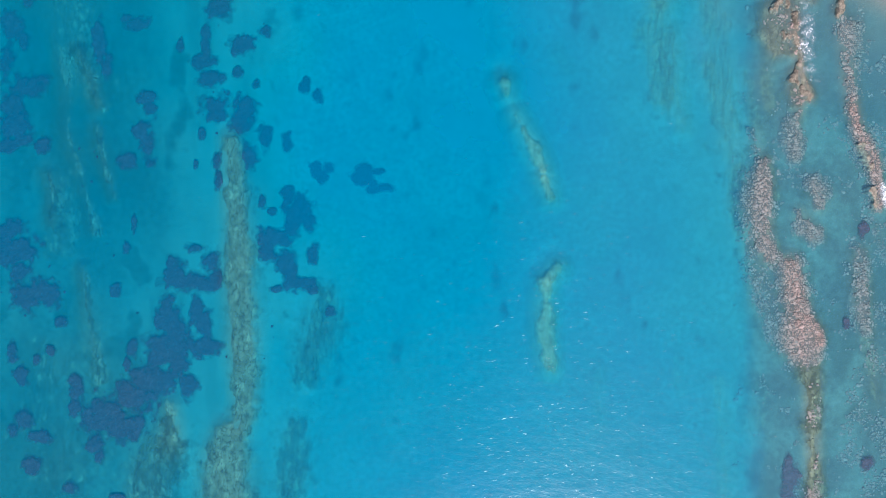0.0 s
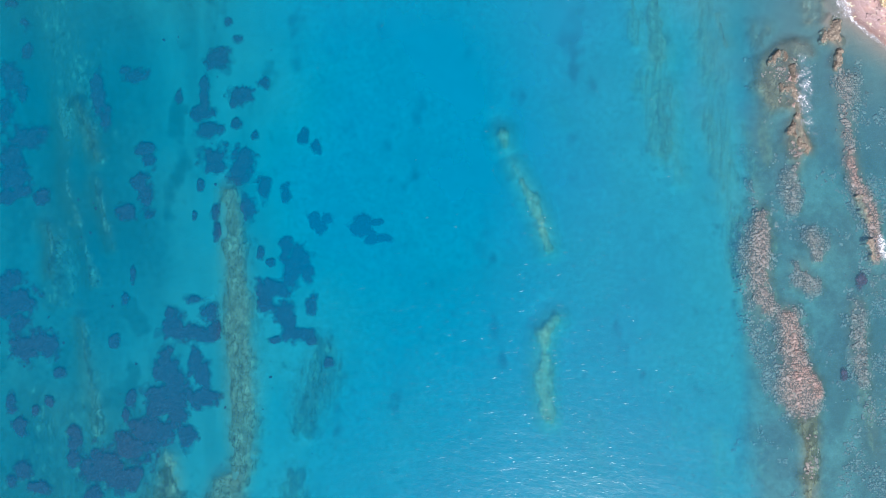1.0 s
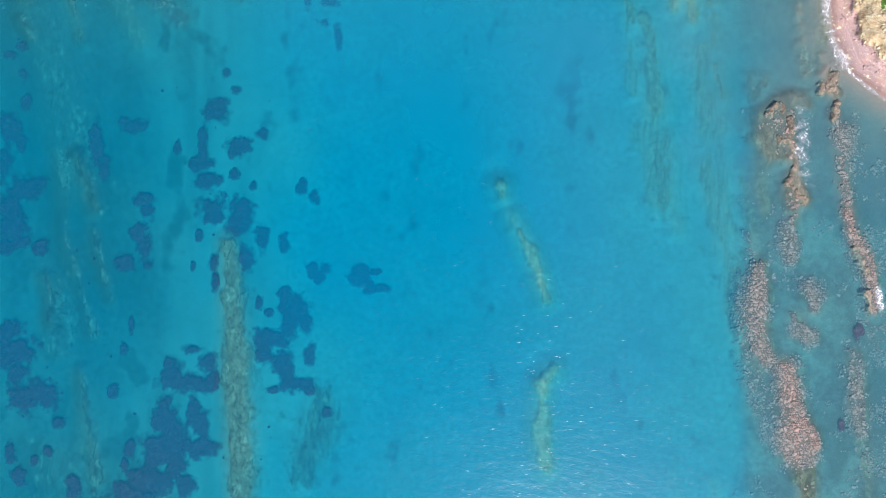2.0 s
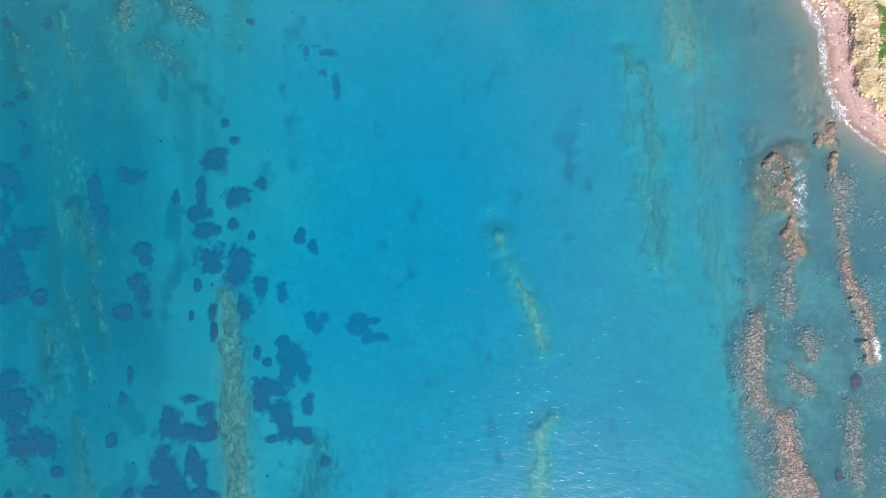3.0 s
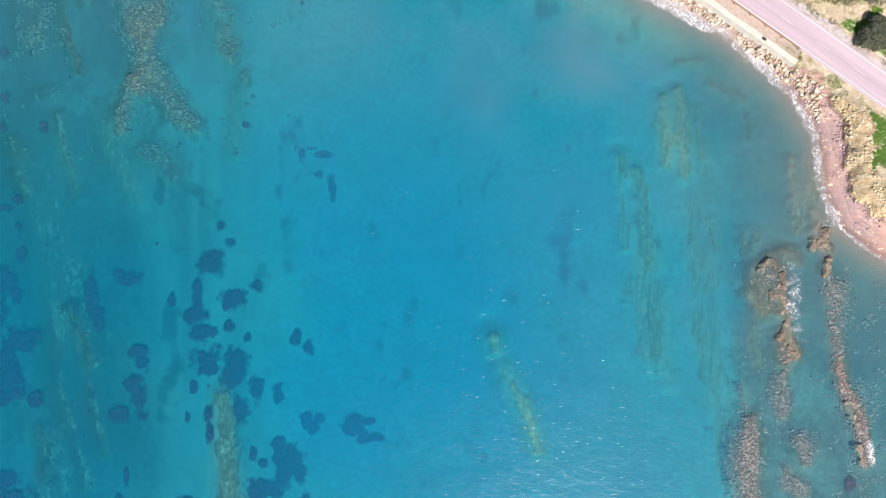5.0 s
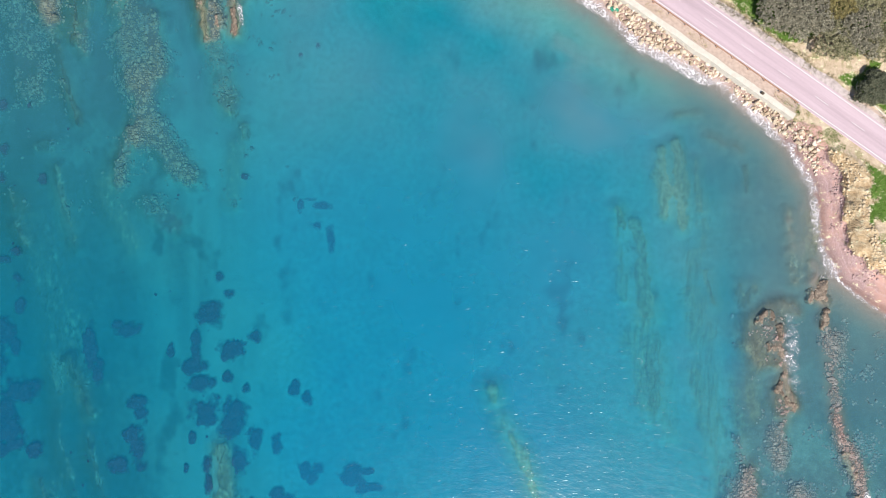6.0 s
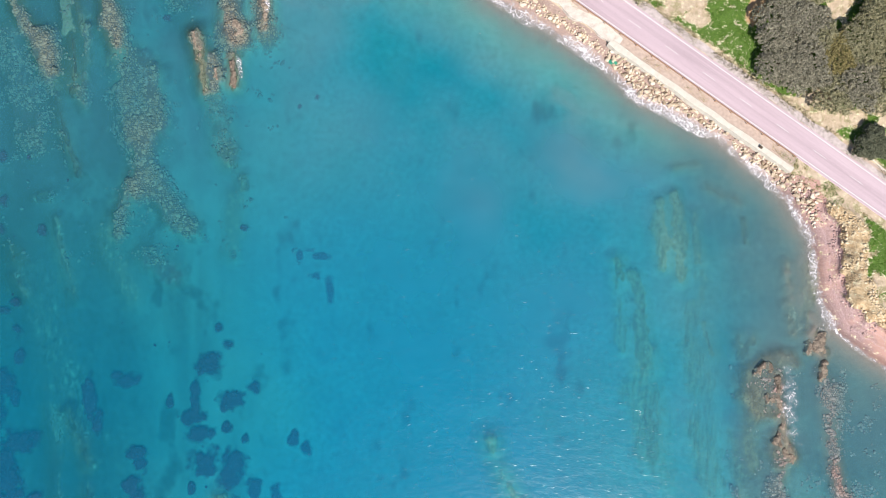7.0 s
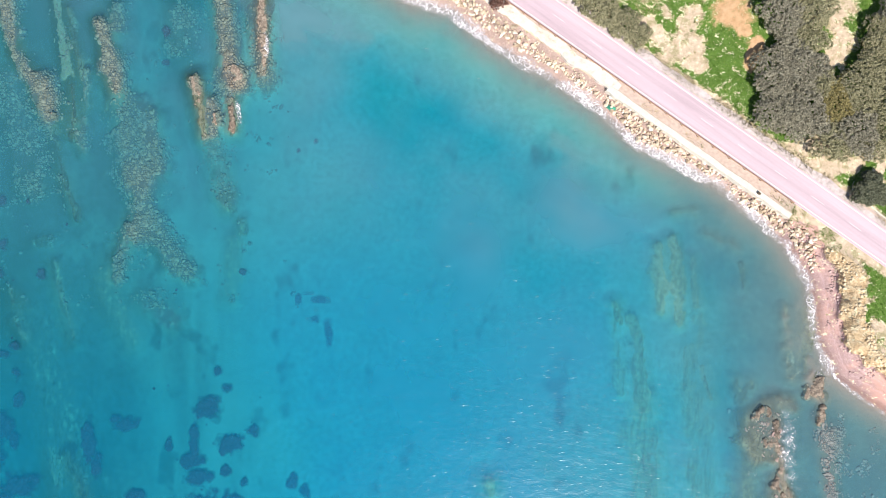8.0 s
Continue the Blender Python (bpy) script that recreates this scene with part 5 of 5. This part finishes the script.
seagrass([(-60.0, -16.8, 2.3, 3.5), (-58.6, -22.0, 2.7, 4.2), (-61.1, -24.7, 3.5, 3.2), (-57.9, -27.2, 2.1, 3.2), (-55.4, -32.2, 1.6, 2.5), (-63.6, -30.7, 4.5, 3.2)], 25)
seagrass([(-53.6, -15.8, 1.5, 2.7), (-52.1, -18.9, 1.6, 2.7), (-52.2, -23.5, 3.0, 2.2)], 26)
seagrass([(-67.8, -34.7, 5.2, 3.0), (-72.3, -38.1, 4.5, 3.0), (-68.9, -41.3, 4.5, 2.5), (-75.3, -39.6, 2.7, 2.2)], 27)
seagrass([(-76.1, -45.0, 1.6, 2.2), (-75.1, -47.5, 1.2, 1.1)], 28)
seagrass([(-93.8, 46.2, 2.7, 2.9), (-90.9, 42.5, 0.9, 2.0)], 29)
seagrass([(-94.7, 38.0, 1.7, 3.4), (-90.1, 33.1, 3.7, 2.5), (-94.0, 28.7, 2.7, 2.7)], 30)
seagrass([(-93.2, 23.3, 3.8, 2.7), (-94.1, 20.5, 2.7, 1.7)], 31)
seagrass([(-86.5, 20.4, 1.4, 1.4)], 32)
seagrass([(-93.9, 1.7, 2.7, 2.0), (-92.9, -2.5, 4.2, 3.2), (-92.0, -7.4, 2.2, 2.5)], 33)
seagrass([(-89.1, -12.3, 4.2, 3.0), (-85.9, -12.3, 2.0, 2.2)], 34)
seagrass([(-83.3, -18.3, 1.5, 1.0)], 35)
seagrass([(-71.3, -11.5, 1.0, 1.4)], 36)
seagrass([(-68.8, -2.2, 0.7, 1.2)], 37)
seagrass([(-94.0, -24.7, 1.2, 2.1), (-91.8, -30.1, 1.5, 1.6)], 38)
seagrass([(-88.3, -26.3, 1.1, 1.1)], 39)
seagrass([(-85.1, -24.5, 1.0, 1.0)], 40)
seagrass([(-79.5, -32.9, 1.4, 2.5), (-80.2, -36.9, 1.1, 1.7)], 41)
seagrass([(-91.5, -39.6, 1.7, 1.9), (-93.9, -41.9, 1.1, 1.5)], 42)
seagrass([(-87.9, -43.4, 2.1, 1.4)], 43)
seagrass([(-89.8, -49.4, 2.0, 2.0)], 44)
seagrass([(-81.2, -54.6, 1.6, 1.5)], 45)
seagrass([(-67.6, -24.0, 1.1, 1.7), (-68.6, -27.2, 0.7, 1.1)], 46)
seagrass([(-24.5, -15.8, 1.1, 1.1)], 47)
seagrass([(-70.8, -56.9, 1.5, 1.0)], 48)
seagrass([(90.2, 2.0, 0.9, 1.8)], 49)
seagrass([(75.1, -52.1, 1.4, 4.2)], 50)
seagrass([(91.8, -48.6, 1.2, 1.1)], 51)
seagrass([(86.8, -18.0, 0.6, 1.1)], 52)
seagrass([(-40.4, 33.4, 0.9, 0.9)], 53)
seagrass([(-52.3, 22.8, 0.7, 1.0)], 54)
seagrass([(-47.6, 50.2, 2.0, 2.0)], 55)
seagrass([(-67.0, 3.3, 0.6, 1.7)], 56)
seagrass([(-44.6, 35.8, 1.0, 1.2)], 57)
seagrass([(-92.2, 95.2, 1.0, 1.2)], 58)
seagrass([(-86.5, 95.0, 0.6, 0.6)], 59)
seagrass([(-92.4, 85.4, 1.6, 1.6)], 60)
seagrass([(-83.9, 79.3, 1.2, 1.2)], 61)
seagrass([(-93.3, 79.6, 1.0, 1.4)], 62)
seagrass([(-90.3, 63.4, 1.4, 1.0)], 63)
seagrass([(-93.2, 61.6, 1.5, 1.1)], 64)
seagrass([(-89.8, 57.3, 1.2, 2.3)], 65)
seagrass([(-89.7, 51.4, 1.1, 1.5)], 66)
seagrass([(-46.0, 58.0, 0.9, 0.9)], 67)
seagrass([(-44.1, 54.2, 1.4, 1.0)], 68)
seagrass([(-48.5, 49.9, 2.2, 2.5)], 69)
seagrass([(-28.6, 73.8, 0.9, 1.6), (-26.5, 74.8, 1.5, 0.5)], 70)
seagrass([(-23.7, 73.5, 2.0, 0.7)], 71)
seagrass([(-25.3, 69.3, 2.1, 1.0)], 72)
seagrass([(-21.9, 66.5, 1.0, 2.3)], 73)
seagrass([(-40.2, 79.6, 1.0, 0.6)], 74)
seagrass([(-56.1, 131.4, 1.7, 1.5)], 77)
seagrass([(-54.0, 128.0, 0.7, 1.2)], 78)
seagrass([(-56.4, 125.0, 1.0, 0.7)], 79)
seagrass([(-51.9, 120.4, 1.0, 0.7)], 80)
seagrass([(-51.8, 133.8, 0.9, 0.7)], 81)
seagrass([(-24.4, 108.2, 0.6, 0.6)], 82)
seagrass([(-28.1, 106.0, 0.5, 0.5)], 83)


def scattered_tufts():
    """Small loose clumps of seagrass over the western sea floor."""
    rnd = np.random.RandomState(21)
    x, y = rnd.uniform(-103, -20, 9000), rnd.uniform(-64, 95, 9000)
    want = 0.12 + 0.55 * fbm(x, y * 0.6, 9.0, 151, 3) - 0.004 * np.maximum(x + 60, 0) - 0.0035 * np.maximum(y - 30, 0)
    here = terrain(x, y)
    ok = (rnd.rand(9000) < 0.2 * want) & (here["rock"] < 0.15) & (here["level"] < -2.3)
    spots = [(a, c, float(r), float(t)) for a, c, r, t in zip(x[ok], y[ok], rnd.choice((0.25, 0.35, 0.5, 0.8), ok.sum()), rnd.rand(ok.sum()) * 6.3)]
    tuft = [stone_mesh("tuft", 120 + i, SEAGRASS, 0.5, 2) for i in range(4)]
    places = [(a, c, z + 0.05, r, t) for (a, c, r, t), z in zip(spots, levels(spots))]
    return tagged(joined_stones("seagrass_tufts", tuft, places, SEAGRASS, 0.5), "small dark tufts of seagrass scattered on sand", "seagrass", kind="stuff")


scattered_tufts()


# ================= foam =================
def foam_ribbon(pts, wide, seed, lift=0.07, amount=1.0):
    """Broken foam along a line: wide metres either side."""
    rows, cols = [], 13
    pts = [Vector(p) for p in pts]
    dense = []
    for p, q in zip(pts[:-1], pts[1:]):
        count = max(1, int((q - p).length / 0.4))
        dense += [p + (q - p) * (i / count) for i in range(count)]
    dense.append(pts[-1])
    V, A = [], []
    for i, p in enumerate(dense):
        q, r = dense[max(0, i - 3)], dense[min(len(dense) - 1, i + 3)]
        side = Vector((-(r - q).y, (r - q).x)).normalized()
        end = min(1.0, i / 6, (len(dense) - 1 - i) / 6)
        for j in range(cols):
            a = (j / (cols - 1) * 2 - 1)
            V.append((p.x + side.x * a * wide, p.y + side.y * a * wide))
            A.append((1 - abs(a) ** 2) * end)
    V, A = np.array(V), np.array(A)
    A = A * amount * (0.72 + 0.5 * fbm(V[:, 0], V[:, 1], 7.0, seed, 3))
    z = np.maximum(0.0, terrain(V[:, 0], V[:, 1])["level"]) + lift
    k = np.arange(len(V)).reshape(-1, cols)
    q = np.stack([k[:-1, :-1], k[:-1, 1:], k[1:, 1:], k[1:, :-1]], -1).reshape(-1, 4)
    me = mesh_from("sea_foam", np.column_stack([V, z]), q, FOAM)
    set_attr(me, "thick", A)
    return tagged(new("sea_foam", me), "thin white foam where waves break", "foam", kind="stuff")


foam_ribbon(SHORE[2:18], 2.1, 400, amount=0.98)
foam_ribbon(SHORE[17:27], 0.75, 410, amount=0.9)
foam_ribbon(SHORE[15:24], 1.9, 412, 0.05, amount=0.78)
foam_ribbon([(40.5, 110.3), (44.0, 107.0), (49.0, 104.6), (56.0, 100.9), (60.5, 98.6)], 1.7, 405, 0.1, amount=1.0)
foam_ribbon([(3.0, 135.0), (11.0, 129.9), (17.5, 125.3)], 1.2, 406, 0.1, amount=1.0)
foam_ribbon([(76.4, 51.5), (76.8, 44.0), (76.6, 37.0), (78.6, 31.0)], 1.7, 420, amount=0.66)
foam_ribbon([(76.6, 52.0), (77.2, 44.0), (77.2, 37.0), (79.2, 30.5)], 3.0, 425, 0.05, amount=0.52)
foam_ribbon([(82.0, 60.0), (85.0, 58.0), (86.5, 55.5)], 2.0, 430, amount=0.8)
foam_ribbon([(71.2, 15.5), (71.8, 12.5)], 1.0, 440, amount=1.2)
foam_ribbon([(93.3, 13.0), (94.8, 5.0)], 1.3, 450, amount=1.0)
foam_ribbon([(-40.6, 117.5), (-40.0, 110.0)], 0.9, 460, amount=1.1)
foam_ribbon([(-34.6, 132.0), (-34.2, 124.0)], 0.9, 470, amount=1.0)


# ================= trees and bushes =================
def bush(x, y, rx, ry, tall, mat, seed, label, density=1.0):
    """A low dense tree: forked trunk, limbs and a crown of leaf clumps."""
    rnd = np.random.RandomState(seed)
    z0 = float(levels([(x, y)])[0])
    base = new("coastal_tree" if tall > 2.9 else "bush")
    base.location = (x, y, z0)
    bm = bmesh.new()
    def limb(a, c, r0, r1):
        """A tapered length of wood from a to c."""
        a, c = Vector(a), Vector(c)
        turn = (c - a).to_track_quat("Z", "Y").to_matrix().to_4x4()
        bmesh.ops.create_cone(bm, segments=7, radius1=r0, radius2=r1, depth=(c - a).length, matrix=Matrix.Translation((a + c) / 2) @ turn)
    limb((0, 0, -0.2), (0.1, 0, tall * 0.35), 0.26, 0.18)
    part("trunk", bm, BARK, base)
    for k in range(7):
        bm = bmesh.new()
        a = k * 0.9 + rnd.rand()
        limb((0.1, 0, tall * 0.3), (rx * 0.65 * math.cos(a), ry * 0.65 * math.sin(a), tall * (0.55 + 0.2 * rnd.rand())), 0.13, 0.04)
        part("limb", bm, BARK, base)
    clumps = int(rx * ry * 36.0 * density)
    ang, rad = rnd.rand(clumps) * 6.283, np.sqrt(rnd.rand(clumps))
    lobe = 1 + 0.16 * np.sin(ang * 3 + seed) + 0.10 * np.sin(ang * 7 + 2 * seed)
    cx, cy = rx * rad * lobe * np.cos(ang), ry * rad * lobe * np.sin(ang)
    dome = np.sqrt(np.maximum(0.02, 1 - 0.97 * rad ** 3.0))
    cz = tall * (0.30 + 0.62 * dome) + rnd.randn(clumps) * tall * 0.02 + 0.28 * fbm(cx + x, cy + y, 2.2, seed, 3) - 0.35 * (rnd.rand(clumps) < 0.35)
    per = 16
    size = 0.17 + 0.17 * rnd.rand(clumps)
    u = rnd.randn(clumps, per, 3)
    u /= np.linalg.norm(u, axis=2, keepdims=True)
    u[..., 2] = np.abs(u[..., 2]) * 1.0 - 0.25
    c = np.stack([cx, cy, cz], -1)[:, None] + u * size[:, None, None] * (0.55 + 0.45 * rnd.rand(clumps, per, 1))
    c = c.reshape(-1, 3)
    m = len(c)
    face = u.reshape(-1, 3) * 0.5 + (0, 0, 0.7) + 0.45 * rnd.randn(m, 3)
    d1 = np.cross(face, rnd.randn(m, 3))
    d1 /= np.linalg.norm(d1, axis=1, keepdims=True) + 1e-6
    d2 = np.cross(face, d1)
    d2 /= np.linalg.norm(d2, axis=1, keepdims=True) + 1e-6
    ln, wd = (0.13 + 0.08 * rnd.rand(m, 1)), (0.07 + 0.04 * rnd.rand(m, 1))
    v = np.stack([c - d1 * ln, c + d2 * wd, c + d1 * ln, c - d2 * wd], 1).reshape(-1, 3)
    crown = new("crown", mesh_from("crown", v, np.arange(4 * m).reshape(-1, 4), mat))
    crown.parent = base
    return tagged(base, label, "tree" if tall > 2.9 else "bush", "trees and bushes behind the road")


GREY_L, OLIVE_L = "grey-leaved dense coastal tree on dry ground", "olive-green dense coastal tree on dry ground"
bush(71.0, 120.5, 5.1, 5.3, 3.6, LEAF_GREY, 1, GREY_L)
bush(76.5, 121.5, 5.3, 5.3, 3.9, LEAF_GREY, 2, GREY_L)
bush(71.8, 113.5, 4.9, 5.1, 3.4, LEAF_GREY, 3, GREY_L)
bush(77.0, 113.8, 5.3, 5.8, 3.8, LEAF_GREY, 4, GREY_L)
bush(75.2, 109.8, 3.2, 3.0, 2.8, LEAF_GREY, 5, GREY_L)
bush(72.5, 132.5, 5.1, 4.8, 3.7, LEAF_GREY, 6, GREY_L)
bush(78.0, 133.5, 4.8, 4.8, 3.8, LEAF_OLIVE, 7, OLIVE_L)
bush(77.0, 127.2, 4.6, 3.4, 3.2, LEAF_OLIVE, 8, OLIVE_L)
bush(83.0, 114.5, 3.7, 4.8, 3.6, LEAF_GOLD, 9, "yellow-green dense coastal tree on dry ground")
bush(83.0, 107.0, 4.1, 4.4, 3.3, LEAF_OLIVE, 10, OLIVE_L)
bush(87.5, 108.8, 5.1, 5.3, 3.7, LEAF_GREY, 11, GREY_L)
bush(88.0, 116.8, 5.3, 5.3, 3.9, LEAF_OLIVE, 12, OLIVE_L)
bush(93.5, 121.5, 5.3, 5.8, 4.0, LEAF_OLIVE, 13, OLIVE_L)
bush(94.5, 111.5, 4.8, 5.5, 3.8, LEAF_OLIVE, 14, OLIVE_L)
bush(94.5, 131.5, 3.9, 5.8, 3.8, LEAF_GREY, 15, GREY_L)
bush(92.0, 127.6, 3.9, 5.0, 3.6, LEAF_OLIVE, 27, OLIVE_L)
bush(90.0, 122.0, 3.6, 3.3, 3.3, LEAF_OLIVE, 28, OLIVE_L)
bush(91.1, 97.0, 3.4, 3.5, 2.8, LEAF_DARK, 16, "round dark-green bush beside the track", 2.2)
bush(14.4, 135.6, 1.8, 1.5, 1.3, LEAF_BROWN, 26, "reddish-brown low bush beside the boulders")
bush(73.5, 126.0, 3.6, 3.4, 3.2, LEAF_GREY, 21, GREY_L)
bush(80.6, 118.2, 3.4, 3.6, 3.5, LEAF_OLIVE, 22, OLIVE_L)
bush(80.2, 110.0, 3.0, 3.2, 3.0, LEAF_GREY, 23, GREY_L)
bush(91.5, 106.0, 3.2, 3.0, 3.0, LEAF_OLIVE, 24, OLIVE_L)
bush(96.5, 117.0, 3.6, 3.6, 3.6, LEAF_GREY, 25, GREY_L)
bush(36.0, 134.0, 4.1, 3.4, 2.2, LEAF_OLIVE, 17, "low olive-green hedge bush beside the road")
bush(40.0, 131.0, 3.9, 3.2, 2.2, LEAF_OLIVE, 18, "low olive-green hedge bush beside the road")
bush(43.2, 128.8, 2.8, 2.5, 1.9, LEAF_OLIVE, 19, "low olive-green hedge bush beside the road")
bush(33.0, 138.0, 4.6, 3.4, 2.4, LEAF_OLIVE, 20, "low olive-green hedge bush beside the road")


# ================= grass =================
def tufts(name, xs, ys, mat, tall, label, seed):
    rnd = np.random.RandomState(seed)
    z = terrain(xs, ys)["level"]
    m = len(xs) * 5
    bx, by, bz = np.repeat(xs, 5) + rnd.randn(m) * 0.07, np.repeat(ys, 5) + rnd.randn(m) * 0.07, np.repeat(z, 5) - 0.02
    a, h = rnd.rand(m) * 6.283, tall * (0.6 + 0.7 * rnd.rand(m))
    lean = rnd.randn(m, 2) * 0.10
    w = 0.035
    v = np.stack([np.stack([bx - w * np.cos(a), by - w * np.sin(a), bz], -1), np.stack([bx + w * np.cos(a), by + w * np.sin(a), bz], -1),
                  np.stack([bx + lean[:, 0], by + lean[:, 1], bz + h], -1)], 1).reshape(-1, 3)
    return tagged(new(name, mesh_from(name, v, np.arange(3 * m).reshape(-1, 3), mat)), label, "grass", kind="stuff")


rs = np.random.RandomState(5)
px, py = rs.uniform(38, 99, 60000), rs.uniform(60, 139, 60000)
G = terrain(px, py)
ok = (G["green"] > 0.5) & (G["clay"] < 0.4) & (G["shore"] > 3)
tufts("grass", px[ok][:16000], py[ok][:16000], BLADE, 0.22, "short lush green grass behind the road", 6)
edge = (G["green"] > 0.15) & (G["green"] < 0.75) & (G["shore"] > 3)
tufts("dry_grass", px[edge][:5000], py[edge][:5000], STRAW, 0.25, "pale dry grass at the edges of bare soil", 7)


ws, wn2 = rs.uniform(-75, 30, 4200), ROAD_N + 4.6 + rs.randn(4200) * 0.6
keep = fbm(ws, wn2, 5.0, 141, 3) + 0.1 > 0
wx, wy = on_road(ws[keep], wn2[keep])
tufts("verge_weeds", wx, wy, LEAF_OLIVE, 0.28, "dark scrubby weeds along the gravel verge", 8)
es, en = rs.uniform(-75, 12, 1600), ROAD_N - 4.6 + rs.randn(1600) * 0.55
keep = fbm(es, en, 4.0, 143, 3) > 0.12
ex2, ey2 = on_road(es[keep], en[keep])
tufts("shoulder_weeds", ex2, ey2, STRAW, 0.25, "sparse dry weeds on the road shoulder", 9)
bs, bn2 = rs.uniform(6, 22, 1500), rs.uniform(ROAD_N - 6.5, ROAD_N - 3.4, 1500)
keep = fbm(bs, bn2, 3.0, 145, 3) > -0.1
bx2, by2 = on_road(bs[keep], bn2[keep])
tufts("slope_grass", bx2, by2, BLADE, 0.14, "green grass on the slope below the road", 10)

# ================= small things =================
def net_heap(x, y):
    bm = bmesh.new()
    bmesh.ops.create_icosphere(bm, subdivisions=3, radius=1.0)
    for v in bm.verts:
        v.co *= 0.7 + 0.7 * noise.noise(v.co * 2.2) + 0.35 * noise.noise(v.co * 6)
        v.co.x, v.co.y, v.co.z = v.co.x * 1.2, v.co.y * 0.6, v.co.z * 0.35
    me = bpy.data.meshes.new("net_heap")
    bm.to_mesh(me)
    bm.free()
    me.materials.append(NET)
    ob = new("net_heap", me)
    ob.location = (x, y, float(levels([(x, y)])[0]) + 0.35)
    ob.rotation_euler = (0, 0, -0.4)
    return tagged(ob, "crumpled green fishing net lying on the boulders", "net")


net_heap(38.6, 114.6)


def wall_box(s, n):
    x, y = on_road(s, n)
    bm = bmesh.new()
    bmesh.ops.create_cube(bm, size=1.0, matrix=Matrix.Diagonal((0.7, 0.45, 0.4, 1)))
    bmesh.ops.bevel(bm, geom=list(bm.edges), offset=0.04, segments=2, affect="EDGES")
    ob = part("wall_box", bm, BARK, None)
    ob.location, ob.rotation_euler = (x, y, ROAD_Z + 0.36), (0, 0, -0.55)
    return tagged(ob, "small dark brown box lying on the sea wall", "box")


wall_box(1.2, ROAD_N - 5.9)
